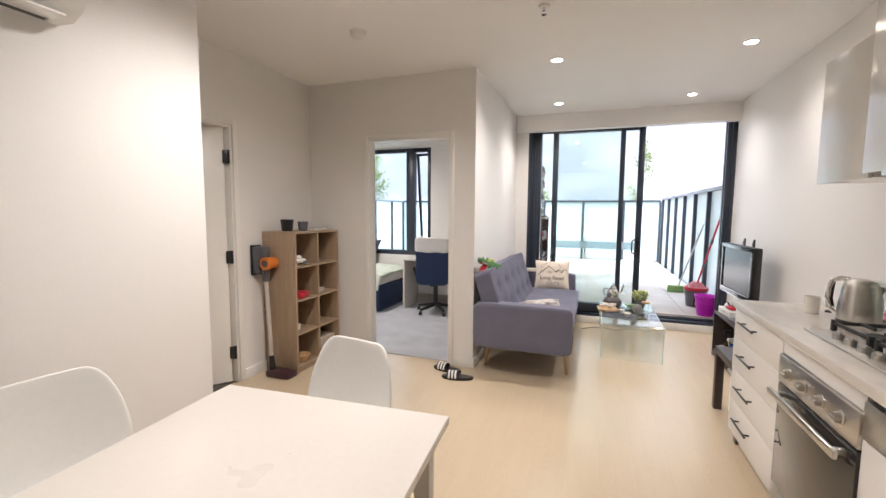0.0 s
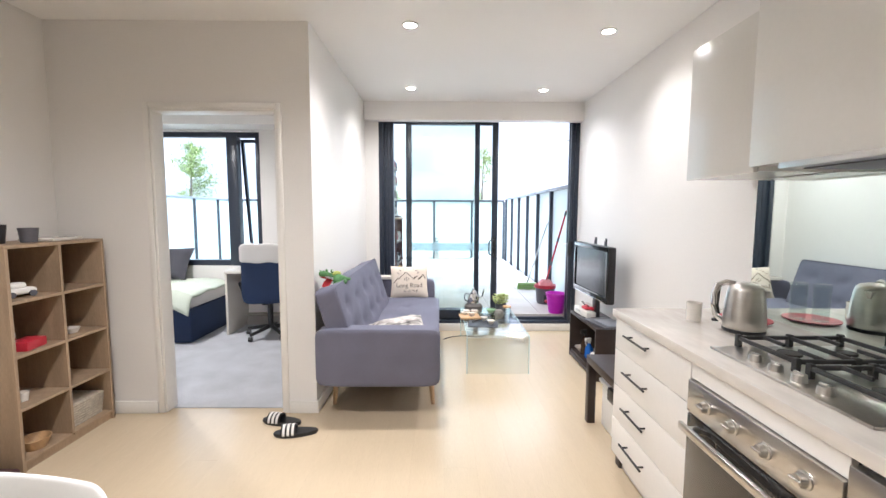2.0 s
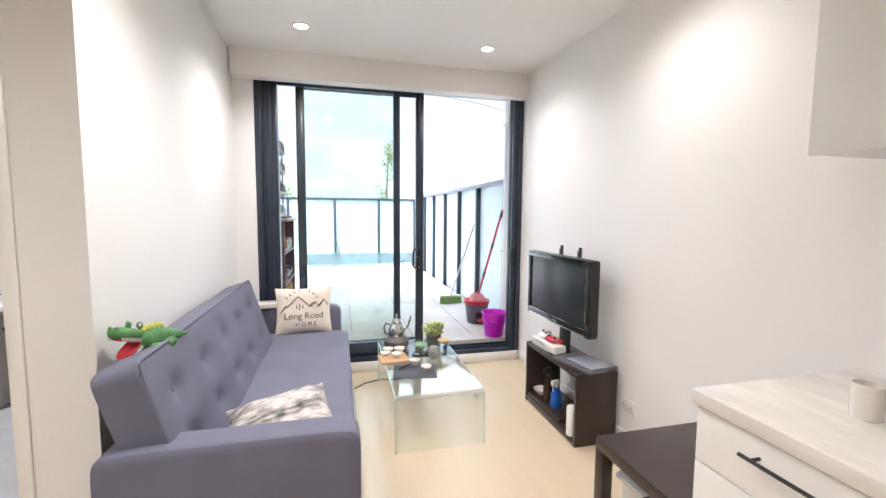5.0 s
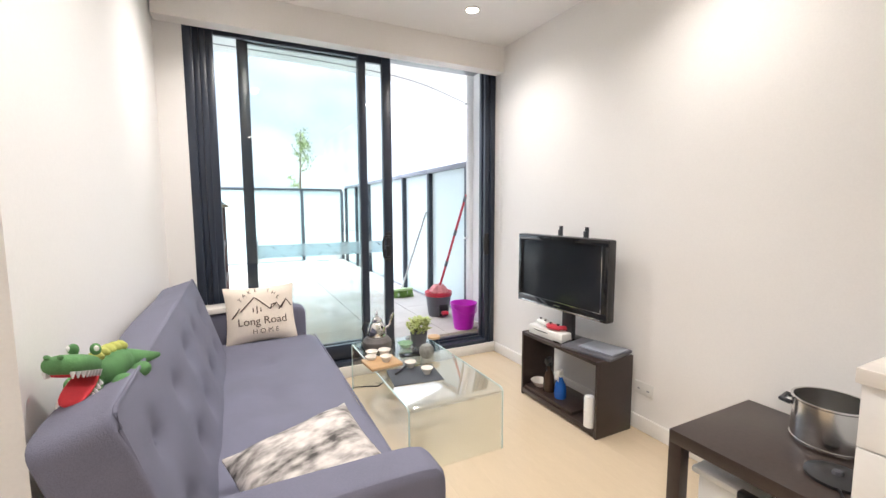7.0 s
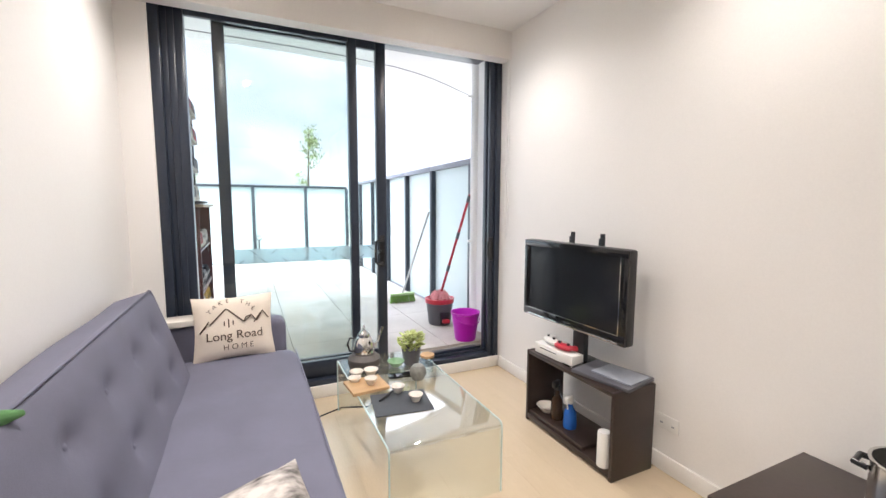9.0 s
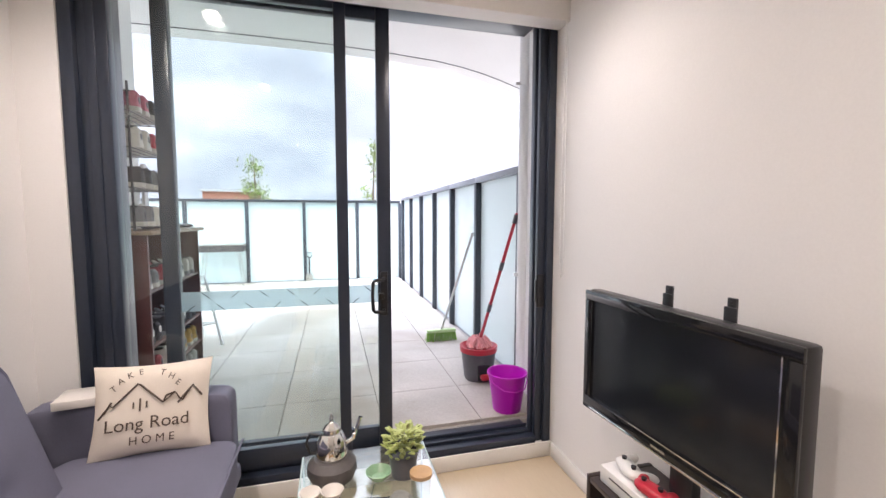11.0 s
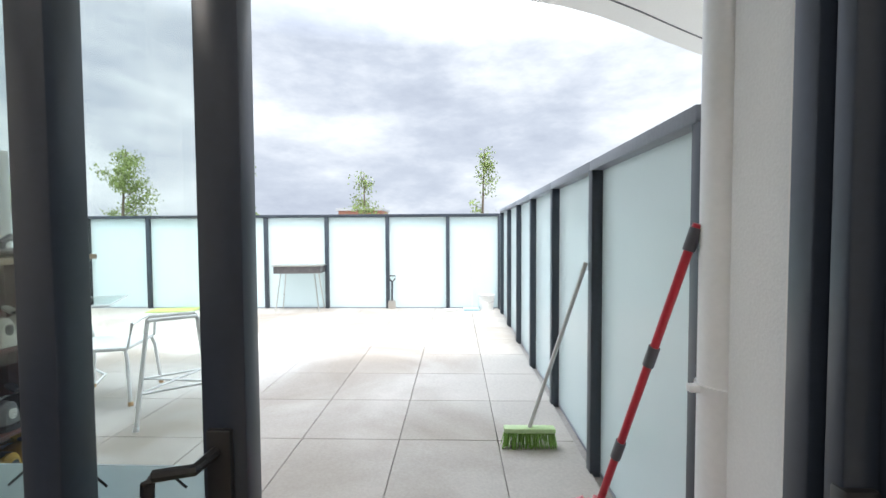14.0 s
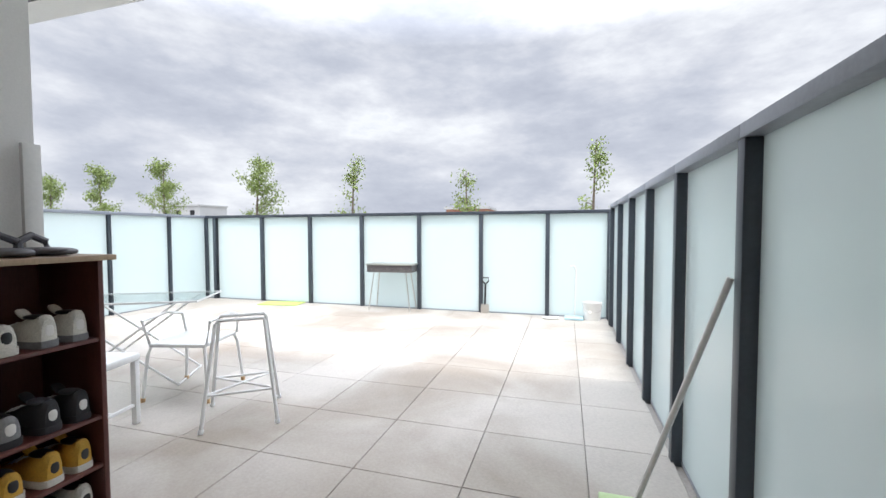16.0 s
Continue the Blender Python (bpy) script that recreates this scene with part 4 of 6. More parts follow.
solid("tea_spoon", tube([(-0.07, 0, 0.006), (0, 0, 0.012), (0.05, 0.01, 0.008), (0.075, 0.012, 0.006)], 0.006), BLACK_PLASTIC, "dark wooden tea scoop", "spoon", (0.708, 5.195, TZ + 0.004), 35)
solid("leaf_dish", lathe([(0.001, 0), (0.03, 0), (0.055, 0.03), (0.052, 0.032), (0.028, 0.006), (0.001, 0.006)], 9), mat("green_glaze", (0.30, 0.48, 0.30), 0.2), "pale green glazed dish", "dish", (0.878, 5.585, TZ))
solid("phone", bx(-0.035, 0.035, -0.075, 0.075, 0, 0.009, 0.004), BLACK_GLOSS, "black phone lying on the glass table", "phone", (0.858, 5.425, TZ), 80)
solid("stone_jar", lathe([(0.001, 0), (0.03, 0), (0.047, 0.03), (0.045, 0.06), (0.03, 0.08), (0.001, 0.085)], 22), mat("grey_pottery", (0.22, 0.22, 0.20), 0.6, var=0.3, scale=25), "round grey pottery tea caddy", "jar", (0.928, 5.345, TZ))
gj = thing("glass_jar", "clear glass jar with a wooden lid", "jar", (1.018, 5.425, TZ))
part("jar", lathe([(0.001, 0), (0.037, 0), (0.038, 0.09), (0.034, 0.09), (0.033, 0.004), (0.001, 0.004)], 22), JAR_GLASS, gj); part("lid", lathe([(0.001, 0.09), (0.042, 0.09), (0.042, 0.103), (0.001, 0.105)], 22), BAMBOO, gj, "pale wooden lid")
pp = thing("potted_plant", "leafy green succulent in a grey pot", "plant", (0.978, 5.585, TZ))
part("pot", lathe([(0.001, 0), (0.036, 0), (0.047, 0.085), (0.043, 0.085), (0.040, 0.07), (0.001, 0.07)], 22), GREY_PLASTIC, pp, "grey ribbed pot")
b = bmesh.new(); rnd = random.Random(3)
for k in range(150):
    a, ph = rnd.uniform(0, math.tau), rnd.uniform(0.0, 1.0)
    r = 0.065 * math.sqrt(rnd.random()) * math.sqrt(max(0.05, 1 - (ph - .35) ** 2))
    t = superbox(0.030, 0.014, 0.007, 2, 1); merge(b, t, Matrix.Translation((r * math.cos(a), r * math.sin(a), 0.085 + ph * 0.085)) @ Euler((rnd.uniform(-.5, .5), rnd.uniform(-1.2, 0.2), a)).to_matrix().to_4x4())
part("leaves", b, LEAF, pp)
pp.matrix_world = pp.matrix_world @ Matrix.Diagonal((1.3, 1.3, 1.15, 1))
solid("power_cable", tube([(0.38, 5.72, 0.006), (0.46, 5.80, 0.007), (0.60, 5.86, 0.006), (0.75, 5.80, 0.006), (0.86, 5.90, 0.007), (0.9, 6.05, 0.006)], 0.004, 6), BLACK_PLASTIC, "thin black cable lying on the floor", "cable")

# ---------------------------------------------------------------- television corner
st = thing("tv_stand", "small dark brown open media box", "tv stand", (1.61, 4.585, 0))
SW, SL, SH = 0.275, 0.675, 0.44
part("top", bx(0, SW, 0.02, SL - 0.02, SH - 0.02, SH, 0.002), WENGE, st); part("bottom", bx(0, SW, 0.02, SL - 0.02, 0.015, 0.045, 0.002), WENGE, st)
part("side_panel", bx(0, SW, 0, 0.02, 0, SH + 0.002, 0.002), WENGE, st); part("side_panel", bx(0, SW, SL - 0.02, SL, 0, SH + 0.002, 0.002), WENGE, st)
part("shelf", bx(0.01, SW - 0.02, 0.20, SL - 0.022, 0.05, 0.068, 0.002), WENGE, st)
tv = thing("television", "black flat television on a pedestal foot", "television", (1.71, 5.03, 0.419), rz=2)
part("foot", lathe([(0.001, 0), (0.105, 0), (0.11, 0.008), (0.05, 0.018), (0.001, 0.020)], 28, at=(0.03, -0.06, 0)), BLACK_GLOSS, tv)
b = bx(0.01, 0.05, -0.105, -0.015, 0.015, 0.20, 0.008); part("neck", b, BLACK_PLASTIC, tv)
part("cabinet", bx(-0.012, 0.045, -0.415, 0.415, 0.190, 0.664, 0.012), BLACK_PLASTIC, tv); part("back_bulge", bx(0.04, 0.085, -0.30, 0.30, 0.22, 0.60, 0.02), BLACK_PLASTIC, tv)
bz = bmesh.new()
for q in ((-0.415, 0.415, 0.626, 0.662), (-0.415, 0.415, 0.193, 0.245), (-0.415, -0.368, 0.245, 0.626), (0.368, 0.415, 0.245, 0.626)):
    bx(-0.024, -0.010, q[0], q[1], q[2], q[3], 0.004, bz)
part("bezel", bz, BLACK_GLOSS, tv, "glossy black bezel"); part("screen", bx(-0.016, -0.011, -0.37, 0.37, 0.243, 0.628), SCREEN, tv, "switched-off dark screen")
part("screen_trim", bx(-0.0255, -0.0235, -0.372, 0.372, 0.240, 0.244), CHROME, tv, "thin silver line under the screen"); part("screen_trim", bx(-0.0255, -0.0235, -0.372, -0.368, 0.244, 0.628), CHROME, tv, "thin silver line beside the screen")
part("chin_strip", bx(-0.027, -0.012, -0.37, 0.37, 0.196, 0.206, 0.003), CHROME, tv, "silver lower strip"); part("maker_mark", bx(-0.0255, -0.0235, -0.03, 0.03, 0.215, 0.222), CHROME, tv)
for yy in (-0.17, 0.06):
    b = bx(0.05, 0.060, yy - 0.014, yy + 0.014, 0.55, 0.725, 0.002); b2 = bx(0.045, 0.052, yy - 0.020, yy + 0.020, 0.55, 0.70, 0.002, b)
    for zz in (0.69, 0.712):
        cyl((0.047, yy, zz), (0.0495, yy, zz), 0.005, bm=b)
    part("mount_arm", b, BLACK_PLASTIC, tv, "black wall mount bracket")
tv.matrix_world = pose(1.715, 5.015, 0.441, 0, 0, 2) @ Matrix.Diagonal((1, 0.93, 1, 1))
gc = thing("game_console", "flat white game console under the television", "game console", (1.74, 5.07, 0.442), rz=3)
part("body", bx(-0.10, -0.0, -0.15, 0.15, 0.0, 0.06, 0.004), WHITE_PLASTIC, gc); part("disc_slot", bx(-0.102, -0.099, -0.03, 0.10, 0.035, 0.039), BLACK_PLASTIC, gc)
def pad(at, rz, m, label):
    c = thing("game_controller", label, "game controller", at, rz, group="game controllers")
    b = superbox(0.12, 0.06, 0.035, 2.6, 6); b.transform(Matrix.Translation((0, 0, 0.02))); 
    for s in (-1, 1):
        t = superbox(0.035, 0.075, 0.032, 2.2, 5); merge(b, t, pose(s * 0.055, -0.035, 0.018, 8, 0, s * 18))
    part("shell", b, m, c)
    for s in (-0.03, 0.03):
        part("thumbstick", cyl((s, 0, 0.034), (s, 0, 0.045), 0.007, 0.009, 12), BLACK_PLASTIC, c)
pad((1.692, 5.14, 0.502), 80, WHITE_PLASTIC, "white game controller on the console"); pad((1.682, 5.02, 0.502), 100, RED_PLASTIC, "red and white game controller on the console")
solid("laptop", bx(-0.12, 0.12, -0.16, 0.16, 0, 0.02, 0.006), GREY_PLASTIC, "closed grey laptop on the media box", "laptop", (1.755, 4.74, 0.442), 12)
solid("tablet", bx(-0.085, 0.085, -0.11, 0.11, 0, 0.009, 0.003), RAIL_ALU, "flat grey tablet on the closed laptop", "tablet", (1.77, 4.70, 0.462), 9)
def spray(at, m, label, h=1.0):
    s = thing("spray_bottle", label, "spray bottle", at, 200, group="spray bottles")
    part("bottle", lathe([(0.001, 0), (0.036, 0), (0.038, 0.02), (0.034, 0.09 * h), (0.014, 0.125 * h), (0.013, 0.14 * h), (0.001, 0.14 * h)], 20), m, s)
    b = bx(-0.015, 0.045, -0.011, 0.011, 0.155 * h, 0.185 * h, 0.004); cyl((0, 0, 0.138 * h), (0, 0, 0.16 * h), 0.014, bm=b); tube([(0.03, 0, 0.158 * h), (0.036, 0, 0.14 * h), (0.03, 0, 0.115 * h)], 0.004, 6, b)
    part("trigger", b, WHITE_PLASTIC if m is BLUE_PLASTIC else BLACK_PLASTIC, s)
spray((1.70, 4.97, 0.068), BLUE_PLASTIC, "blue spray bottle with white trigger"); spray((1.70, 5.08, 0.068), BROWN_GLASS, "dark brown spray bottle", 1.25)
solid("bowl", lathe([(0.001, 0), (0.03, 0), (0.062, 0.04), (0.058, 0.04), (0.028, 0.006), (0.001, 0.006)], 24), CERAMIC, "cream bowl inside the media box", "bowl", (1.70, 5.17, 0.068))
solid("canister", lathe([(0.001, 0), (0.032, 0), (0.032, 0.165), (0.028, 0.175), (0.001, 0.175)], 22), WHITE_PLASTIC, "tall white canister inside the media box", "canister", (1.63, 4.655, 0.046))
po = thing("power_outlet", "white wall power outlet with two sockets", "power outlet", (1.928, 4.54, 0.252))
part("plate", bx(-0.006, 0.001, -0.058, 0.058, -0.036, 0.036, 0.003), WHITE_PLASTIC, po)
for yy in (-0.03, 0.03):
    part("socket", bx(-0.0072, -0.0055, yy - 0.007, yy + 0.007, -0.010, -0.003), RAIL_ALU, po)

sd = thing("side_table", "square black-brown side table", "side table", (1.585, 3.695, 0))
part("tabletop", bx(-0.27, 0.26, -0.27, 0.27, 0.40, 0.45, 0.002), WENGE, sd)
for sx in (-0.245, 0.235):
    for sy in (-0.245, 0.245):
        part("leg", bx(sx - 0.025, sx + 0.025, sy - 0.025, sy + 0.025, 0, 0.40, 0.002), WENGE, sd)
bx_ = thing("storage_box", "translucent white storage tub under the table", "storage box", (1.595, 3.70, 0))
part("tub", bx(-0.20, 0.18, -0.20, 0.20, 0.002, 0.29, 0.02), WHITE_PLASTIC, bx_); part("lid", bx(-0.215, 0.195, -0.215, 0.215, 0.29, 0.315, 0.008), WHITE_PLASTIC, bx_)
part("latch", bx(-0.225, -0.19, -0.05, 0.05, 0.24, 0.318, 0.005), BLACK_PLASTIC, bx_, "black clip handle")
pot = thing("saucepan", "stainless steel stock pot", "saucepan", (1.67, 3.66, 0.452))
part("pot", lathe([(0.001, 0.0), (0.112, 0.0), (0.120, 0.010), (0.121, 0.150), (0.126, 0.155), (0.126, 0.159), (0.117, 0.158), (0.115, 0.014), (0.001, 0.008)], 44), POT_STEEL, pot)
part("base_ring", lathe([(0.113, -0.001), (0.1225, 0.004), (0.1225, 0.014), (0.113, 0.016)], 44, open_ends=True), CHROME, pot)
for sgn in (-1, 1):
    b = tube([(-0.04, sgn * 0.117, 0.120), (-0.036, sgn * 0.150, 0.123), (0.036, sgn * 0.150, 0.123), (0.04, sgn * 0.117, 0.120)], 0.009); b.transform(pose(0, 0, 0, 0, 0, 8)); part("handle", b, BLACK_PLASTIC, pot, "black side handle")
pot.matrix_world = pose(1.722, 3.645, 0.4515) @ Matrix.Diagonal((0.9, 0.9, 1, 1))
hp = thing("hot_plate", "small round black trivet with a cord", "trivet", (1.50, 3.54, 0.4505))
part("disc", lathe([(0.001, 0), (0.078, 0), (0.08, 0.010), (0.06, 0.016), (0.001, 0.016)], 28), BLACK_PLASTIC, hp); part("stud", lathe([(0.001, 0.016), (0.014, 0.016), (0.012, 0.026), (0.001, 0.027)], 14), GREY_PLASTIC, hp)
part("cord", tube([(-0.07, -0.03, 0.006), (-0.12, -0.06, 0.008), (-0.14, -0.12, 0.006)], 0.004, 6), BLACK_PLASTIC, hp)

# ---------------------------------------------------------------- cube shelf, vacuum and slides
sh = thing("cube_shelf", "greyed oak cube shelf with eight bays", "shelf", (-2.195, 3.38, 0))
D, Wd, Ht = 0.34, 0.62, 1.21
for yy in (0, Wd - 0.018):
    part("side_panel", bx(0, D, yy, yy + 0.018, 0, Ht - 0.018, 0.001), SHELF_WOOD, sh)
part("divider", bx(0.01, D - 0.002, Wd / 2 - 0.008, Wd / 2 + 0.008, 0.06, Ht - 0.018), SHELF_WOOD, sh)
part("top", bx(0, D, 0, Wd, Ht - 0.018, Ht, 0.001), SHELF_WOOD, sh); part("back_panel", bx(0.0, 0.006, 0.018, Wd - 0.018, 0.04, Ht - 0.018), SHELF_WOOD, sh)
for k in range(4):
    zz = 0.045 + k * 0.286
    for y0, y1 in ((0.018, Wd / 2 - 0.008), (Wd / 2 + 0.008, Wd - 0.018)):
        part("shelf_board", bx(0.006, D - 0.002, y0, y1, zz, zz + 0.016), SHELF_WOOD, sh)
part("plinth", bx(D - 0.03, D - 0.014, 0.018, Wd - 0.018, 0.0, 0.045), SHELF_WOOD, sh)
def small_pot(at, r, h, m, label, cat="pot"):
    return solid("pot", lathe([(0.001, 0), (r * .8, 0), (r, h), (r * .9, h), (r * .7, 0.01), (0.001, 0.01)], 18), m, label, cat, at)
small_pot((-2.03, 3.50, 1.212), 0.055, 0.10, BLACK_PLASTIC, "small black pot on the cube shelf"); small_pot((-1.96, 3.62, 1.212), 0.045, 0.08, GREY_PLASTIC, "small grey pot on the cube shelf")
solid("paper_pad", bx(-0.09, 0.09, -0.12, 0.12, 0, 0.016, 0.002), CERAMIC, "white papers on the cube shelf", "papers", (-2.0, 3.80, 1.212), 8)
tz = [0.063 + k * 0.286 for k in range(4)]
toy = thing("toy_car", "small white toy car in a shelf bay", "toy", (-1.95, 3.53, tz[3]), 70)
part("body", superbox(0.15, 0.065, 0.04, 3, 5, lambda v: v + Vector((0, 0, 0.032))), WHITE_PLASTIC, toy); part("cab", superbox(0.08, 0.055, 0.04, 3, 4, lambda v: v + Vector((-0.01, 0, 0.062))), WHITE_PLASTIC, toy)
for sx in (-0.045, 0.045):
    for sy in (-0.034, 0.034):
        part("wheel", cyl((sx, sy - 0.006, 0.017), (sx, sy + 0.006, 0.017), 0.017), GREY_PLASTIC, toy)
solid("box", bx(-0.05, 0.05, -0.07, 0.07, 0, 0.05, 0.004), RED_PLASTIC, "flat red box in a shelf bay", "box", (-1.93, 3.53, tz[2]), 10)
for k, (yy, m) in enumerate(((3.45, WHITE_PLASTIC), (3.50, GREY_PLASTIC), (3.55, CHROME))):
    solid("bottle", lathe([(0.001, 0), (0.02, 0), (0.02, 0.08), (0.012, 0.10), (0.012, 0.12), (0.001, 0.12)], 14), m, "small bottle standing in a shelf bay", "bottle", (-2.03, yy, tz[2]), group="shelf bottles")
solid("bowl", lathe([(0.001, 0), (0.03, 0), (0.045, 0.03), (0.042, 0.03), (0.001, 0.008)], 18), CERAMIC, "small white dish in a shelf bay", "dish", (-1.95, 3.83, tz[2]))
solid("bowl", lathe([(0.001, 0), (0.045, 0), (0.072, 0.06), (0.068, 0.062), (0.04, 0.008), (0.001, 0.008)], 22), BAMBOO, "round wooden bowl in the lowest bay", "bowl", (-1.93, 3.53, tz[0]))
small_pot((-1.95, 3.50, tz[1]), 0.03, 0.05, CERAMIC, "small cream pot in a shelf bay")
bk = bmesh.new()
for k in range(9):
    bx(-0.12 - k * 0.0015, 0.12 + k * 0.0015, -0.12 - k * 0.001, 0.12 + k * 0.001, k * 0.016, k * 0.016 + 0.013, 0.004, bk)
solid("basket", bk, mat("pale_wicker", (0.48, 0.42, 0.34), 0.8, var=0.3, scale=30, fine=80, bump=0.6), "pale woven basket in the lowest bay", "basket", (-2.02, 3.84, tz[0]))

vac = thing("vacuum_cleaner", "cordless stick vacuum leaning by the shelf", "vacuum cleaner", (-2.03, 3.30, 0))
vb = bx(-0.05, 0.19, -0.06, 0.06, 0.0, 0.055, 0.018); part("floor_head", vb, mat("dark_maroon_plastic", (0.06, 0.025, 0.03), 0.35), vac, "dark maroon floor head")
part("neck", cyl((-0.02, 0.0, 0.045), (-0.03, 0.0, 0.17), 0.026, 0.021), BLACK_PLASTIC, vac); part("tube", cyl((-0.03, 0, 0.16), (-0.06, 0.0, 0.80), 0.017), mat("pale_grey_tube", (0.55, 0.50, 0.46), 0.3), vac, "pale grey tube")
part("bin", cyl((-0.06, 0, 0.80), (-0.065, 0, 0.90), 0.03, 0.035), GREY_PLASTIC, vac); b = cyl((-0.02, -0.055, 0.955), (-0.02, 0.055, 0.955), 0.052, 0.046, 24); part("motor_ring", b, ORANGE, vac, "bright orange motor housing")
b = cyl((-0.02, -0.06, 0.955), (-0.02, -0.052, 0.955), 0.028, 0.03, 20); part("vent", b, CLAY, vac)
b = bx(-0.16, -0.04, -0.05, 0.04, 0.98, 1.09, 0.015); bx(-0.16, -0.09, -0.045, 0.045, 0.86, 0.99, 0.012, b); part("body", b, GREY_PLASTIC, vac); part("dock", bx(-0.168, -0.15, -0.055, 0.055, 0.85, 1.10, 0.004), BLACK_PLASTIC, vac, "black wall dock")

def slide(at, rz):
    s = thing("slide_sandal", "black slip-on sandal with three white stripes", "sandal", at, rz, group="pair of sandals")
    b = bmesh.new(); rings = []
    for z, k in ((0, 0.94), (0.012, 1.0), (0.024, 0.98)):
        r = []
        for i in range(22):
            a = i * math.tau / 22; x = math.cos(a); y = math.sin(a)
            r.append(b.verts.new((0.135 * x * k, (0.048 - 0.008 * x * -1 * (1 if x < 0 else 0.3)) * y * k, z)))
        rings.append(r)
    skin(b, rings); part("sole", b, BLACK_PLASTIC, s)
    def strap(x0, x1, lift):
        b = bmesh.new()
        rr = [[b.verts.new((x, (0.048 + lift) * math.cos(a), 0.018 + (0.048 + lift) * math.sin(a))) for a in np.linspace(0, math.pi, 13)] for x in (x0, x1)]
        for k in range(12):
            b.faces.new((rr[0][k], rr[0][k + 1], rr[1][k + 1], rr[1][k]))
        ob = part("strap" if lift < 0.001 else "stripe", b, BLACK_PLASTIC if lift < 0.001 else WHITE_PLASTIC, s)
        md = ob.modifiers.new("thick", "SOLIDIFY"); md.thickness = 0.004
    strap(-0.005, 0.085, 0)
    for k in range(3):
        strap(0.006 + k * 0.027, 0.022 + k * 0.027, 0.0016)
slide((-0.70, 3.92, 0.0), 172); slide((-0.56, 3.78, 0.0), 190)

# ---------------------------------------------------------------- bedroom
bed = thing("bed", "navy upholstered bed base with pale rumpled bedding", "bed", (-4.1, 5.56, 0))
part("base", bx(0.0, 1.84, 0.0, 0.82, 0.01, 0.36, 0.015), NAVY, bed); part("headboard", bx(-0.1, -0.02, 0.0, 0.82, 0.0, 0.85, 0.02), NAVY, bed)
part("mattress", bx(0.01, 1.83, 0.01, 0.81, 0.36, 0.52, 0.04), WHITE_CLOTH, bed)
b = bmesh.new(); N = 44; grid = []
for i in range(N):
    r = []
    for j in range(N):
        x = 0.55 + 1.30 * i / (N - 1); y = -0.05 + 0.85 * j / (N - 1)
        z = 0.545 + 0.028 * noise.noise(Vector((x * 5, y * 5, 0))) + 0.016 * noise.noise(Vector((x * 13, y * 9, 3)))
        if y < 0.02:
            z -= 0.20 * (0.02 - y) / 0.07 * (0.9 + 0.3 * noise.noise(Vector((x * 4, 0, 1))))
        if x > 1.70:
            z -= 0.05 * (x - 1.70) / 0.15
        r.append(b.verts.new((x, y, z)))
    grid.append(r)
for i in range(N - 1):
    for j in range(N - 1):
        b.faces.new((grid[i][j], grid[i + 1][j], grid[i + 1][j + 1], grid[i][j + 1]))
dv = solid("duvet", b, LINEN_GREEN, "rumpled pale green duvet on the bed", "duvet", (-4.1, 5.56, 0)); md = dv.modifiers.new("thick", "SOLIDIFY"); md.thickness = 0.025; md.offset = 1
pl = solid("pillow", pillow(0.60, 0.42, 0.16), mat("dark_grey_cloth", (0.07, 0.07, 0.085), 0.9, fine=200, bump=0.3), "dark grey pillow leaning on the window", "pillow"); pl.matrix_world = pose(-2.98, 6.30, 0.76, 58, 0, 0)
ch = thing("office_chair", "navy office chair with a white towel over its back", "office chair", (-1.55, 5.86, 0), rz=10)
part("backrest", superbox(0.44, 0.06, 0.60, 8, 8, lambda v: v + Vector((0, -0.24, 0.72))), NAVY, ch); part("seat", superbox(0.48, 0.48, 0.09, 6, 8, lambda v: v + Vector((0, 0, 0.47))), NAVY, ch)
part("column", cyl((0, 0, 0.10), (0, 0, 0.43), 0.03), BLACK_PLASTIC, ch); part("back_bracket", bx(-0.03, 0.03, -0.235, 0.0, 0.40, 0.43, 0.004), BLACK_PLASTIC, ch)
for k in range(5):
    a = k * math.tau / 5 + 0.3
    bs = part("base_arm", cyl((0, 0, 0.12), (0.27 * math.cos(a), 0.27 * math.sin(a), 0.075), 0.024, 0.016), BLACK_PLASTIC, ch)
    part("castor", cyl((0.27 * math.cos(a) - 0.02, 0.27 * math.sin(a), 0.031), (0.27 * math.cos(a) + 0.02, 0.27 * math.sin(a), 0.031), 0.027), BLACK_PLASTIC, bs)
for s in (-1, 1):
    part("armrest", tube([(s * 0.24, -0.10, 0.47), (s * 0.28, -0.10, 0.62), (s * 0.28, 0.14, 0.63)], 0.018), BLACK_PLASTIC, ch)
tw = solid("towel", superbox(0.46, 0.09, 0.20, 8, 8, lambda v: v + Vector((0, 0, 0.0)) + Vector((0, 0, 0.006 * math.sin(v.x * 30)))), WHITE_CLOTH, "white towel hung over the office chair back", "towel"); tw.matrix_world = ch.matrix_world @ pose(0, -0.24, 0.955)
dk = thing("desk", "white desk under the bedroom window", "desk", (-1.35, 6.12, 0))
part("top", bx(-0.70, 0.70, -0.26, 0.26, 0.70, 0.73, 0.003), TABLE_WHITE, dk); part("side_panel", bx(-0.70, -0.675, -0.25, 0.25, 0, 0.70, 0.002), TABLE_WHITE, dk); part("side_panel", bx(0.675, 0.70, -0.25, 0.25, 0, 0.70, 0.002), TABLE_WHITE, dk)

# ---------------------------------------------------------------- terrace
TZ0 = 0.135
ground = wall("ground", [(-900, 900, 6.6, 1800, -0.9, -0.5)], GRASS, "flat far ground beyond the terrace", "ground")
# paving out of view, added to bounce light into the side fence's glass
wall("terrace_neighbour", [(2.25, 9, 6.60, 12.9, -0.5, TZ0)], PAVER, "unseen grey paving added beyond the side fence", "terrace")
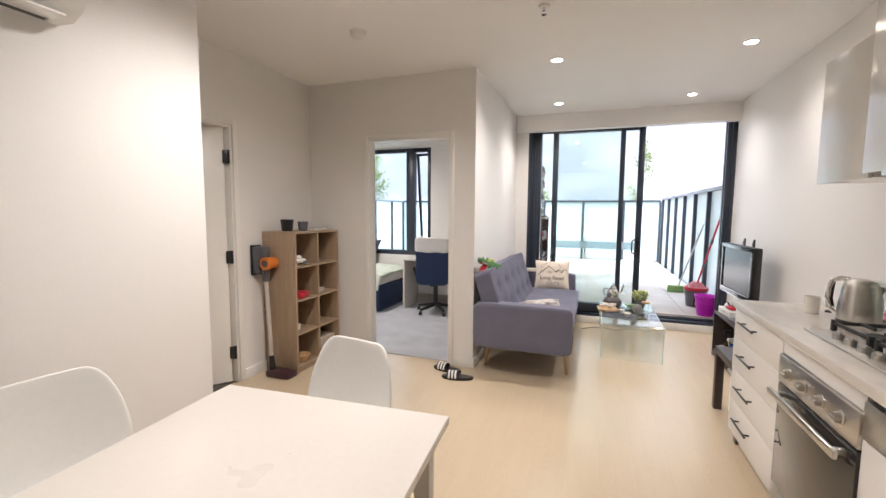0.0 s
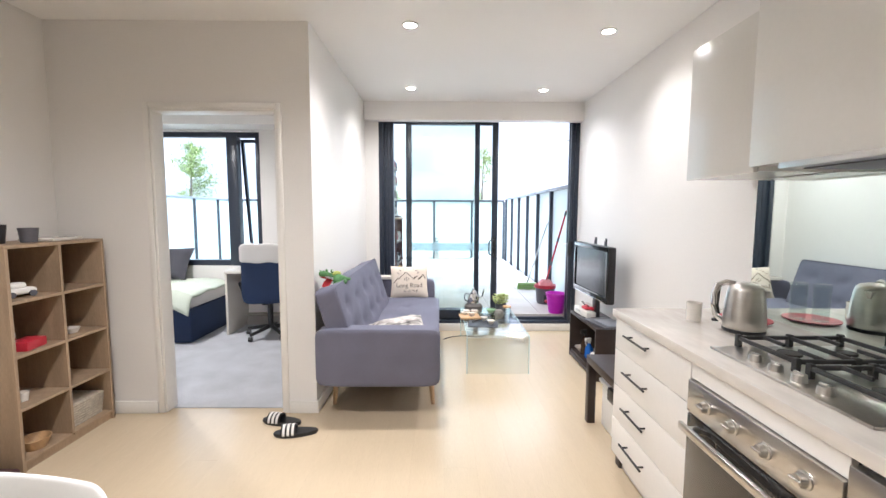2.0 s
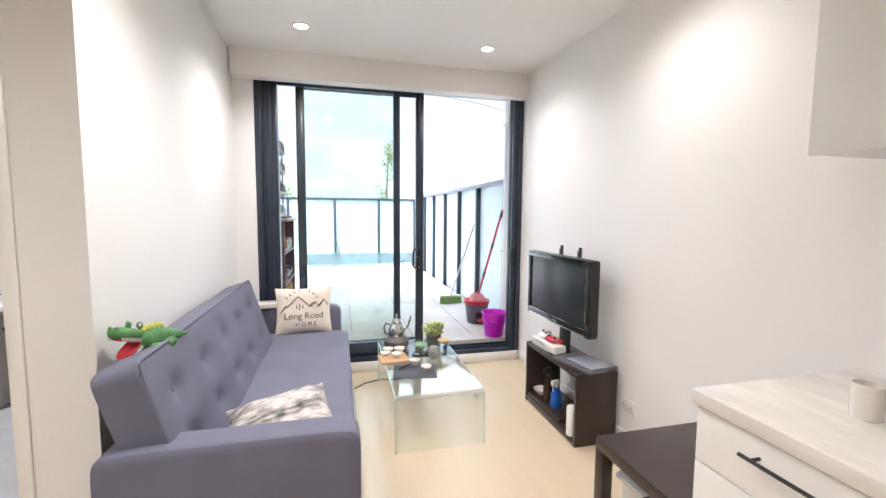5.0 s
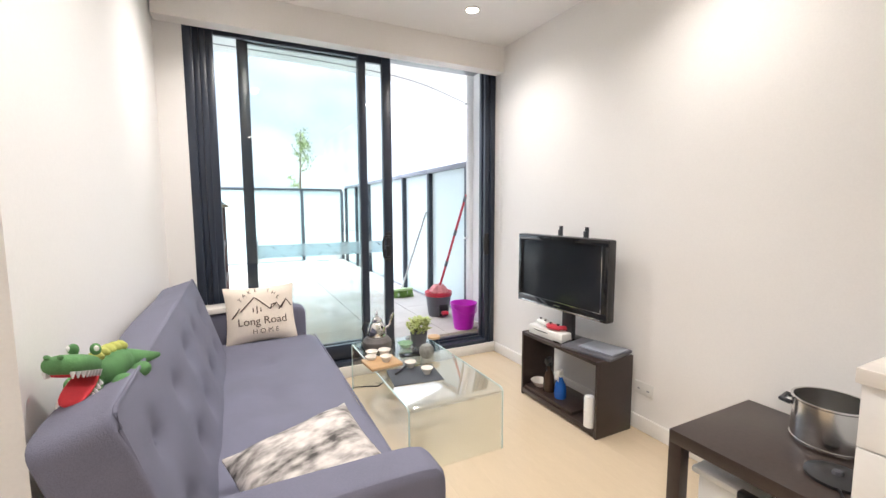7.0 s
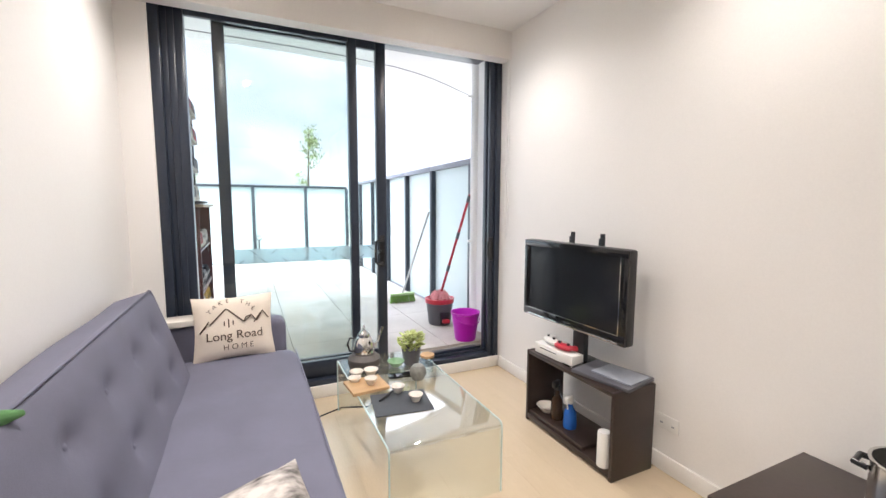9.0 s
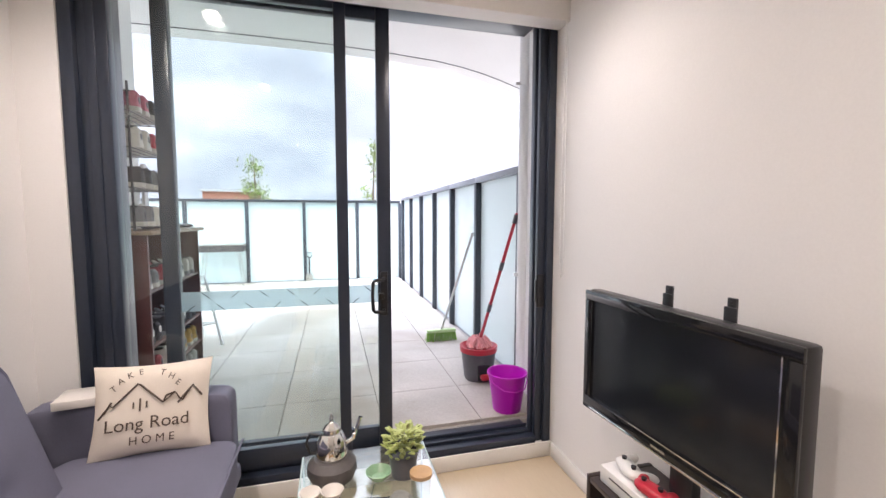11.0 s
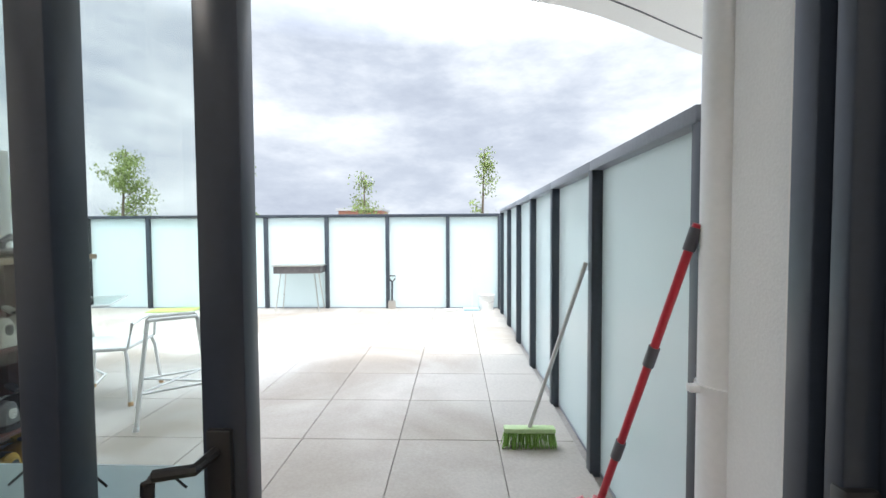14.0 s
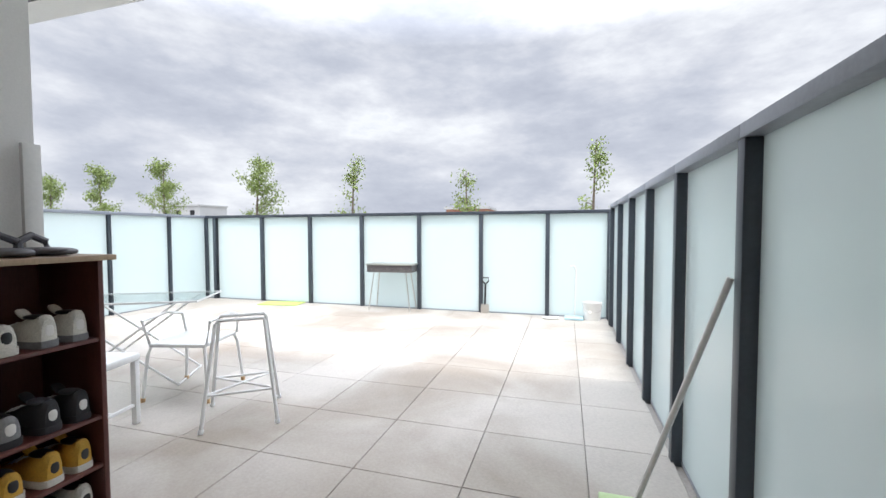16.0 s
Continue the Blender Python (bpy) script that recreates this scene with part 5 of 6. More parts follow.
slabt = wall("terrace_base", [(-9, 2.25, 6.30, 12.9, -0.5, TZ0 - 0.02)], GROUT, "grey joint bed under the terrace pavers", "terrace")
# curved roof slab above the terrace
b = bmesh.new()
edge = [(-9, 8.34), (-2, 8.34), (0.0, 8.34), (0.65, 8.355), (1.2, 8.405), (1.8, 8.51), (2.1, 8.61), (2.4, 8.75), (2.7, 8.93), (3.1, 9.19), (3.6, 9.50), (4.2, 9.85), (5.0, 10.35)]
for z0, z1, off in ((3.0, 3.30, 0.0), (3.30, 3.34, 0.03)):
    lo = [b.verts.new((x, y + off, z0)) for x, y in edge] + [b.verts.new((5.0, -1.6, z0)), b.verts.new((-9, -1.6, z0))]
    hi = [b.verts.new((v.co.x, v.co.y, z1)) for v in lo]
    b.faces.new(lo); b.faces.new(hi[::-1])
    for k in range(len(lo)):
        b.faces.new((lo[k], lo[(k + 1) % len(lo)], hi[(k + 1) % len(lo)], hi[k]))
solid("roof_slab", b, SOFFIT, "white soffit slab with a curved edge over the terrace", "soffit", kind="structure", smooth=False)
gr = tube([(x, y - 0.22, 3.0) for x, y in edge], 0.007, 6)
solid("trim_soffit", gr, GREY_PLASTIC, "drip groove along the soffit edge", "trim", kind="structure")

pipe = thing("downpipe", "white plastic downpipe beside the door", "downpipe", (2.04, 6.68, 0))
part("pipe", cyl((0, 0, TZ0), (0, 0, 3.0), 0.055, seg=24), PVC, pipe)
for zz in (0.98, 2.3):
    b = lathe([(0.056, zz - 0.012), (0.061, zz - 0.012), (0.061, zz + 0.012), (0.056, zz + 0.012)], 22); bx(-0.085, -0.052, -0.012, 0.012, zz - 0.010, zz + 0.010, 0.003, b); part("clip", b, PVC, pipe)

def fence(name, label, posts, top, along, fixed_at, thick=0.045, lean=0):
    f = thing(name, label, "fence", (0, 0, 0))
    def B(a0, a1, c0, c1, z0, z1, bev=0.0):
        return bx(a0, a1, c0, c1, z0, z1, bev) if along == "x" else bx(c0, c1, a0, a1, z0, z1, bev)
    for p in posts:
        part("post", B(p - 0.03, p + 0.03, fixed_at - 0.055, fixed_at, TZ0 - 0.02, top - 0.05, 0.004), FENCE_ALU, f)
        part("post_fin", B(p - 0.012, p + 0.012, fixed_at + 0.012, fixed_at + 0.06, TZ0 - 0.02, top - 0.05), FENCE_ALU, f)
    for p, q in zip(posts, posts[1:]):
        part("glass_panel", B(p + 0.03, q - 0.03, fixed_at + 0.0, fixed_at + 0.010, TZ0 + 0.008, top - 0.05), FROST, f, "frosted glass panel", smooth=False)
        part("bottom_channel", B(p + 0.03, q - 0.03, fixed_at - 0.004, fixed_at + 0.014, TZ0 - 0.005, TZ0 + 0.012, 0.002), RAIL_ALU, f)
        # top rails along y take the lighter grey, those along x the charcoal
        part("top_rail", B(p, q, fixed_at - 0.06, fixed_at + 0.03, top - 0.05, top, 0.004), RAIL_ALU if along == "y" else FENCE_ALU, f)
    return f
FT = 1.72
fence("fence", "charcoal framed frosted glass terrace fence beside the neighbour", [6.80, 7.75, 8.63, 9.50, 10.38, 11.25, 12.12], FT + 0.04, "y", 2.09)
fence("fence", "charcoal framed frosted glass fence across the terrace end", [-4.98, -3.92, -2.90, -1.88, -0.84, 0.19, 1.205, 2.07], FT, "x", 12.565)
fence("fence", "charcoal framed frosted glass fence on the far terrace side", [6.7, 7.7, 8.7, 9.7, 10.72, 11.72, 12.50], FT, "y", -5.2)
fence("fence", "short frosted glass fence return at the corner", [-5.2, -4.98], FT, "x", 12.54)

# shoe cabinet along the wing wall
def shoe_mesh(up_m, sole_m, parent_name="shoe", label="", at=(0, 0, 0), rz=0, high=0.0):
    s = thing("shoe", label, "shoe", at, rz, group="shoes on the racks")
    secs = [(-0.146, 0.012, 0.055), (-0.142, 0.024, 0.085 + high), (-0.128, 0.034, 0.100 + high), (-0.08, 0.038, 0.092 + high), (-0.03, 0.038, 0.078 + high * .5), (0.02, 0.042, 0.066), (0.07, 0.047, 0.052), (0.11, 0.044, 0.040), (0.135, 0.030, 0.030), (0.143, 0.012, 0.024)]
    b = bmesh.new(); rings = []
    for x, w, h in secs:
        rings.append([b.verts.new((x, w * math.copysign(abs(math.cos(a)) ** 0.7, math.cos(a)), 0.018 + max(0, math.sin(a)) ** 0.8 * (h - 0.018))) for a in np.linspace(0, math.pi, 9)])
    skin(b, rings); part("upper", b, up_m, s)
    b = bmesh.new(); skin(b, [[b.verts.new((x * 1.02, sgn * w * 1.08, z)) for sgn, z in ((1, 0.0), (1, 0.024), (-1, 0.024), (-1, 0.0))] for x, w, h in secs]); part("sole", b, sole_m, s)
    part("collar", superbox(0.085, 0.052, 0.016, 2.4, 4, lambda v: v + Vector((-0.085, 0, 0.090 + high))), BLACK_PLASTIC if up_m is not SHOE_COLS[1] else GREY_PLASTIC, s, "dark padded collar")
    part("heel_patch", superbox(0.012, 0.030, 0.045, 3, 3, lambda v: v + Vector((-0.141, 0, 0.055))), BLACK_PLASTIC if sole_m is SHOE_COLS[0] else WHITE_CLOTH, s)
    part("tongue", superbox(0.05, 0.036, 0.012, 3, 3, lambda v: Vector((v.x * .9 - v.z * .5 - 0.03, v.y, v.z + 0.6 * v.x + 0.102 + high * .6))), up_m, s)
    for k in range(3):
        part("lace", tube([(0.0 + k * 0.02, -0.022, 0.068 - k * 0.006), (0.0 + k * 0.02, 0.0, 0.078 - k * 0.007), (0.0 + k * 0.02, 0.022, 0.068 - k * 0.006)], 0.0032, 5), WHITE_CLOTH, s)
    return s
rk = thing("shoe_cabinet", "dark red wooden open shoe cabinet full of shoes", "shoe cabinet", (-0.525, 6.40, TZ0))
RD, RL, RH = 0.33, 0.84, 1.16
part("side_panel", bx(0, RD, 0, 0.018, 0, RH, 0.001), CHERRY, rk); part("side_panel", bx(0, RD, RL - 0.018, RL, 0, RH, 0.001), CHERRY, rk)
part("top", bx(0, RD + 0.03, -0.02, RL + 0.03, RH, RH + 0.02, 0.002), SHELF_WOOD, rk); part("back_panel", bx(0.0, 0.006, 0.018, RL - 0.018, 0, RH), CHERRY, rk)
RZ = [0.05, 0.22, 0.39, 0.575, 0.87]
for zz in RZ:
    part("shelf", bx(0.006, RD - 0.005, 0.018, RL - 0.018, zz - 0.014, zz, 0.001), CHERRY, rk)
SETS = [[(5, 2), (4, 0), (2, 0), (0, 0)], [(3, 0), (0, 0), (4, 0), (4, 0)], [(1, 1), (1, 2), (2, 1), (1, 1)], [(2, 0), (3, 0), (0, 0), (0, 2)]]
words_for = {0: "white", 1: "black", 2: "grey", 3: "red", 4: "mustard yellow", 5: "teal", 6: "pink"}
for zz, row in zip((RZ[1], RZ[2], RZ[3], RZ[4], RZ[0]), SETS + [[(2, 0), (1, 1), (0, 0), (5, 0)]]):
    for k, (u, so) in enumerate(row):
        for s in (-0.047, 0.047):
            shoe_mesh(SHOE_COLS[u], SHOE_COLS[so], label="worn %s lace-up shoe on a cabinet shelf" % words_for[u], at=(-0.36, 6.40 + 0.12 + k * 0.198 + s, TZ0 + zz + 0.001), rz=180 + 4 * (k % 2), high=0.012 * (k % 2))
for k, (yy, rz) in enumerate(((7.03, 170), (7.13, 185))):
    s = thing("slide_sandal", "grey rubber slide sandal on the shoe cabinet", "sandal", (-0.33, yy, TZ0 + RH + 0.021), rz, group="grey sandals")
    part("sole", superbox(0.27, 0.095, 0.03, 3, 6, lambda v: v + Vector((0, 0, 0.015))), GREY_PLASTIC, s)
    part("strap", tube([(0.04, -0.045, 0.02), (0.045, -0.042, 0.05), (0.05, 0, 0.072), (0.045, 0.042, 0.05), (0.04, 0.045, 0.02)], 0.014), GREY_PLASTIC, s)
solid("flask", lathe([(0.001, 0), (0.032, 0), (0.034, 0.08), (0.026, 0.10), (0.026, 0.13), (0.001, 0.135)], 18), BLACK_PLASTIC, "dark flask on the shoe cabinet", "flask", (-0.36, 6.86, TZ0 + RH + 0.021))
# wire shoe rack on top of the cabinet
wr = thing("shoe_rack", "dark wire shoe rack stacked on the cabinet", "shoe rack", (-0.51, 6.40, TZ0 + RH + 0.021))
for xx in (0.02, 0.26):
    for yy in (0.01, 0.42):
        part("upright", cyl((xx, yy, 0), (xx, yy, 0.74), 0.006, seg=8), BLACK_PLASTIC, wr)
for zz in (0.02, 0.22, 0.42, 0.60):
    g = bmesh.new()
    for xx in np.linspace(0.02, 0.26, 6):
        tube([(xx, 0.01, zz), (xx, 0.42, zz)], 0.003, 5, g)
    for yy in (0.01, 0.42):
        tube([(0.02, yy, zz), (0.26, yy, zz)], 0.004, 5, g)
    part("wire_shelf", g, BLACK_PLASTIC, wr)
for zz, row in zip((0.02, 0.22, 0.42, 0.60), ((2, 0), (1, 2), (0, 3), (6, 1))):
    for k, u in enumerate(row):
        for s in (-0.047, 0.047):
            shoe_mesh(SHOE_COLS[u], SHOE_COLS[0], label="worn %s lace-up shoe on the wire rack" % words_for[u], at=(-0.365, 6.40 + 0.115 + k * 0.2 + s, TZ0 + RH + 0.024 + zz), rz=180 - 3 * k, high=0.01)
solid("wall_batten", bx(0, 0.02, 0, 0.06, 0, 0.42, 0.003), WHITE_METAL, "pale board leaning on the wing wall", "board", (-0.50, 7.165, TZ0 + RH + 0.021), 0)

# buckets, mop and broom
mb = thing("magenta_bucket", "bright magenta plastic bucket", "bucket", (1.80, 6.42, TZ0))
part("bucket", lathe([(0.001, 0), (0.088, 0), (0.092, 0.012), (0.122, 0.235), (0.130, 0.238), (0.130, 0.25), (0.122, 0.25), (0.117, 0.238), (0.088, 0.012), (0.001, 0.010)], 32), MAGENTA, mb)
part("handle", tube([(-0.125, 0, 0.235), (-0.12, -0.05, 0.20), (-0.07, -0.115, 0.17), (0, -0.135, 0.16), (0.07, -0.115, 0.17), (0.12, -0.05, 0.20), (0.125, 0, 0.235)], 0.004, 6), MAGENTA, mb)
mk = thing("mop_bucket", "grey wringer bucket with a red rim", "bucket", (1.80, 6.97, TZ0))
part("tub", lathe([(0.001, 0), (0.105, 0), (0.112, 0.02), (0.135, 0.22), (0.128, 0.222), (0.104, 0.02), (0.001, 0.015)], 30), GREY_PLASTIC, mk)
part("wringer", lathe([(0.128, 0.215), (0.145, 0.22), (0.147, 0.26), (0.138, 0.262), (0.10, 0.235), (0.06, 0.20), (0.055, 0.19), (0.12, 0.21)], 30, open_ends=True), RED_PLASTIC, mk, "red wringer rim")
b = bx(-0.05, 0.05, -0.135, -0.095, 0.02, 0.14, 0.01); part("pedal_housing", b, BLACK_PLASTIC, mk); part("pedal", bx(-0.035, 0.035, -0.18, -0.12, 0.04, 0.075, 0.01), RED_PLASTIC, mk, "red foot pedal")
mop = thing("mop", "red telescopic mop with a pink string head", "mop", (1.80, 6.97, TZ0 + 0.2))
p0, p1 = Vector((0, 0, 0.06)), Vector((0.185, -0.27, 1.08))
part("pole", cyl(p0, p1, 0.012), RED_PLASTIC, mop)
for f in (0.30, 0.62, 0.96):
    part("collar", cyl(p0.lerp(p1, f - 0.03), p0.lerp(p1, f + 0.03), 0.016), GREY_PLASTIC, mop, "grey locking collar")
b = bmesh.new(); rnd = random.Random(5)
for k in range(60):
    a = rnd.uniform(0, math.tau); r = rnd.uniform(0.03, 0.085); h = rnd.uniform(0.02, 0.06); da = rnd.uniform(-.7, .7)
    tube([(0.3 * r * math.cos(a), 0.3 * r * math.sin(a), 0.06), (r * .7 * math.cos(a + da), r * .7 * math.sin(a + da), 0.075 + h), (r * math.cos(a + 1.4 * da), r * math.sin(a + 1.4 * da), 0.065 + h * .6), (r * 1.25 * math.cos(a + da), r * 1.25 * math.sin(a + da), 0.055)], 0.010, 6, b)
part("mop_head", b, PINK_MOP, mop, "pink cotton strings")
br = thing("broom", "lime green broom leaning on the fence", "broom", (1.77, 8.0, TZ0))
b = bx(-0.15, 0.15, -0.03, 0.03, 0.085, 0.115, 0.008); part("head", b, mat("pale_green_plastic", (0.45, 0.60, 0.30), 0.4), br)
b = bmesh.new(); rnd = random.Random(9)
for k in range(210):
    x, y = rnd.uniform(-0.145, 0.145), rnd.uniform(-0.026, 0.026)
    cyl((x, y, 0.09), (x * 1.12 + rnd.uniform(-.008, .008), y * 1.7 + rnd.uniform(-.008, .008), 0.0), 0.003, 0.002, 4, b)
part("bristles", b, GREEN_BRISTLE, br); br_p1 = (0.255, -0.22, 1.10)
part("handle", cyl((0, 0, 0.11), br_p1, 0.012), mat("pale_alloy_handle", (0.62, 0.62, 0.60), 0.35), br, "pale metal handle"); br.matrix_world = pose(1.77, 8.0, TZ0)

# white garden furniture
def bars(parent, name, lines, r=0.011, m=None):
    for l in lines:
        part(name, tube(l, r, 8), m or WHITE_METAL, parent)
stl = thing("stool_frame", "white steel trestle frame without a seat", "trestle", (-0.665, 8.44, TZ0), rz=37)
for sgn in (-1, 1):
    bars(stl, "leg_frame", [[(-0.225, sgn * 0.225, 0), (-0.15, sgn * 0.085, 0.66), (-0.14, sgn * 0.08, 0.68), (0.14, sgn * 0.08, 0.68), (0.15, sgn * 0.085, 0.66), (0.225, sgn * 0.225, 0)]], 0.012)
    bars(stl, "stretcher", [[(-0.20, sgn * 0.178, 0.22), (0.20, sgn * 0.178, 0.22)], [(-0.20, sgn * 0.178, 0.225), (0.20, -sgn * 0.178, 0.225)]], 0.008)
    for sx in (-1, 1):
        part("foot", cyl((sx * 0.225, sgn * 0.225, 0), (sx * 0.222, sgn * 0.220, 0.025), 0.016), PVC, stl)
ft = thing("folding_table", "white folding table with a glass top and crossed legs", "table", (-2.1, 8.75, TZ0), rz=28)
bars(ft, "rim", [[(-0.62, -0.30, 0.70), (0.62, -0.30, 0.70), (0.62, 0.30, 0.70), (-0.62, 0.30, 0.70), (-0.62, -0.30, 0.70)]], 0.009)
g = part("glass_top", bx(-0.62, 0.62, -0.30, 0.30, 0.703, 0.709), TABLE_GLASS, ft, "clear glass top", smooth=False); g.visible_shadow = False
for s in (-1, 1):
    bars(ft, "leg", [[(-0.45, s * 0.27, 0), (0.45, s * 0.27, 0.69)], [(0.45, s * 0.25, 0), (-0.45, s * 0.25, 0.69)]], 0.010)
bars(ft, "stretcher", [[(-0.45, -0.27, 0.01), (-0.45, 0.27, 0.01)], [(0.45, -0.25, 0.01), (0.45, 0.25, 0.01)]], 0.008)
ac2 = thing("garden_chair", "white steel garden armchair with rubber feet", "chair", (-1.36, 8.70, TZ0), rz=14)
part("seat", bx(-0.22, 0.22, -0.22, 0.22, 0.40, 0.43, 0.012), WHITE_METAL, ac2)
for sx in (-1, 1):
    for sy in (-1, 1):
        lg = part("leg", tube([(sx * 0.20, sy * 0.20, 0.42), (sx * 0.22, sy * 0.22, 0.35), (sx * 0.25, sy * 0.25, 0)], 0.012, 8), WHITE_METAL, ac2)
        part("foot", cyl((sx * 0.25, sy * 0.25, 0), (sx * 0.247, sy * 0.247, 0.03), 0.017), BAMBOO, lg, "worn rubber foot")
    bars(ac2, "arm", [[(sx * 0.22, -0.20, 0.42), (sx * 0.26, -0.22, 0.60), (sx * 0.26, 0.05, 0.62), (sx * 0.24, 0.20, 0.58), (sx * 0.22, 0.22, 0.42)]], 0.011)
nc = thing("garden_stool", "white metal garden stool with a padded square seat", "stool", (-1.43, 7.91, TZ0), rz=12)
part("seat", bx(-0.25, 0.25, -0.20, 0.20, 0.42, 0.47, 0.015), WHITE_METAL, nc)
for sx in (-1, 1):
    for sy in (-1, 1):
        part("leg", bx(sx * 0.225 - 0.018, sx * 0.225 + 0.018, sy * 0.175 - 0.018, sy * 0.175 + 0.018, 0, 0.42, 0.003), WHITE_METAL, nc)
    part("stretcher", bx(sx * 0.225 - 0.008, sx * 0.225 + 0.008, -0.175, 0.175, 0.12, 0.14, 0.002), WHITE_METAL, nc)
part("stretcher", bx(-0.225, 0.225, -0.008, 0.008, 0.12, 0.14, 0.002), WHITE_METAL, nc)

bq = thing("barbecue", "portable steel charcoal barbecue on thin legs", "barbecue", (-1.24, 12.36, TZ0), rz=3)
part("tray", bx(-0.38, 0.38, -0.16, 0.16, 0.62, 0.74, 0.01), mat("sooty_steel", (0.16, 0.15, 0.15), 0.5, metal=0.6, var=0.4, scale=9), bq); part("rim", bx(-0.40, 0.40, -0.18, 0.18, 0.735, 0.755, 0.004), STEEL, bq)
for sx in (-1, 1):
    for sy in (-1, 1):
        part("leg", tube([(sx * 0.27, sy * 0.12, 0.63), (sx * 0.35, sy * 0.17, 0.0)], 0.009, 8), STEEL, bq)
sv = thing("shovel", "small grey garden spade leaning on the fence", "shovel", (0.27, 12.46, TZ0))
b = superbox(0.13, 0.02, 0.15, 6, 4); b.transform(pose(0, 0, 0.075)); part("blade", b, STEEL, sv); part("shaft", cyl((0, 0.0, 0.14), (0, 0.04, 0.46), 0.014), BLACK_PLASTIC, sv)
part("grip", tube([(0, 0.04, 0.45), (-0.05, 0.045, 0.50), (-0.05, 0.05, 0.55), (0.05, 0.05, 0.55), (0.05, 0.045, 0.50), (0, 0.04, 0.45)], 0.011, 8), BLACK_PLASTIC, sv, "black D-shaped grip")
wb = thing("white_bucket", "white bucket in the terrace corner", "bucket", (1.84, 12.40, TZ0))
part("bucket", lathe([(0.001, 0), (0.11, 0), (0.13, 0.24), (0.136, 0.25), (0.125, 0.25), (0.105, 0.012), (0.001, 0.012)], 26), WHITE_PLASTIC, wb); part("handle", tube([(-0.13, 0, 0.23), (-0.11, -0.10, 0.15), (0, -0.14, 0.12), (0.11, -0.10, 0.15), (0.13, 0, 0.23)], 0.004, 6), STEEL, wb)
sq = thing("dustpan", "pale blue long-handled dustpan", "dustpan", (1.60, 12.38, TZ0)); part("pan", bx(-0.14, 0.12, -0.10, 0.10, 0.0, 0.035, 0.01), mat("pale_blue_plastic", (0.45, 0.66, 0.75), 0.4), sq)
part("handle", tube([(0.0, 0.05, 0.03), (0.01, 0.07, 0.72), (-0.02, 0.06, 0.77), (-0.06, 0.05, 0.76)], 0.010, 8), WHITE_PLASTIC, sq)
solid("cloth", superbox(0.24, 0.14, 0.03, 3, 5, lambda v: v + Vector((0, 0, 0.016))), WHITE_CLOTH, "folded white cloth on the pavers", "cloth", (1.27, 12.32, TZ0), 10)
solid("door_mat", bx(-0.36, 0.36, -0.18, 0.18, 0.0, 0.015, 0.005), LIME, "lime green mat by the fence", "mat", (-3.35, 12.32, TZ0), 8)

# ---------------------------------------------------------------- trees and far buildings
def tree(at, height, seed, spread, label):
    t = thing("tree", label, "tree", at, group="young street trees")
    rnd = random.Random(seed)
    b = bmesh.new(); trunk_pts = []
    lean = (rnd.uniform(-.2, .2), rnd.uniform(-.2, .2))
    segs = 7
    for k in range(segs):
        f0, f1 = k / segs, (k + 1) / segs
        cyl((lean[0] * f0 * f0, lean[1] * f0, height * f0), (lean[0] * f1 * f1, lean[1] * f1, height * f1), 0.07 * (1 - f0) + 0.012, 0.07 * (1 - f1) + 0.012, 8, b)
    tips = []
    for k in range(26):
        f = rnd.uniform(0.35, 0.97); a = rnd.uniform(0, math.tau); ln = spread * (1.2 - f) * rnd.uniform(0.55, 1.3) + 0.10
        p = Vector((lean[0] * f * f, lean[1] * f, height * f)); q = p + Vector((math.cos(a) * ln, math.sin(a) * ln, ln * rnd.uniform(0.4, 0.9)))
        cyl(p, q, 0.016, 0.004, 5, b); tips += [p.lerp(q, g) for g in (0.35, 0.6, 0.8, 1.0)]
    part("trunk", b, BARK, t)
    verts, faces = [], []
    for tip in tips:
        for k in range(10 if spread < 0.8 else 30):
            c = tip + Vector((rnd.gauss(0, .12), rnd.gauss(0, .12), rnd.gauss(0, .12)))
            m = Euler((rnd.uniform(0, 6.3), rnd.uniform(0, 6.3), rnd.uniform(0, 6.3))).to_matrix()
            s = rnd.uniform(0.035, 0.065); i = len(verts)
            verts += [tuple(c + m @ Vector(v) * s) for v in ((-1, 0, 0), (0, -.55, .12), (1, 0, 0), (0, .55, .12))]
            faces.append((i, i + 1, i + 2, i + 3))
    me = bpy.data.meshes.new("crown"); me.from_pydata(verts, [], faces); me.materials.append(TREE_LEAF)
    cr_ = new("crown", me); cr_.parent = t
G = -0.5
for k, (x, y, top, sp) in enumerate(((-24.2, 21, 4.25, 0.9), (-20.5, 21, 4.45, 1.0), (-16.4, 21, 4.5, 1.05), (-11.4, 21, 4.6, 1.15), (-6.76, 21, 4.25, 0.6), (-2.05, 21, 3.65, 0.65), (2.3, 21, 4.45, 0.5))):
    tree((x, y, G), top - G, 20 + k, sp, "slim young tree with sparse light green leaves" if sp < 0.8 else "young tree with dense dark green leaves")
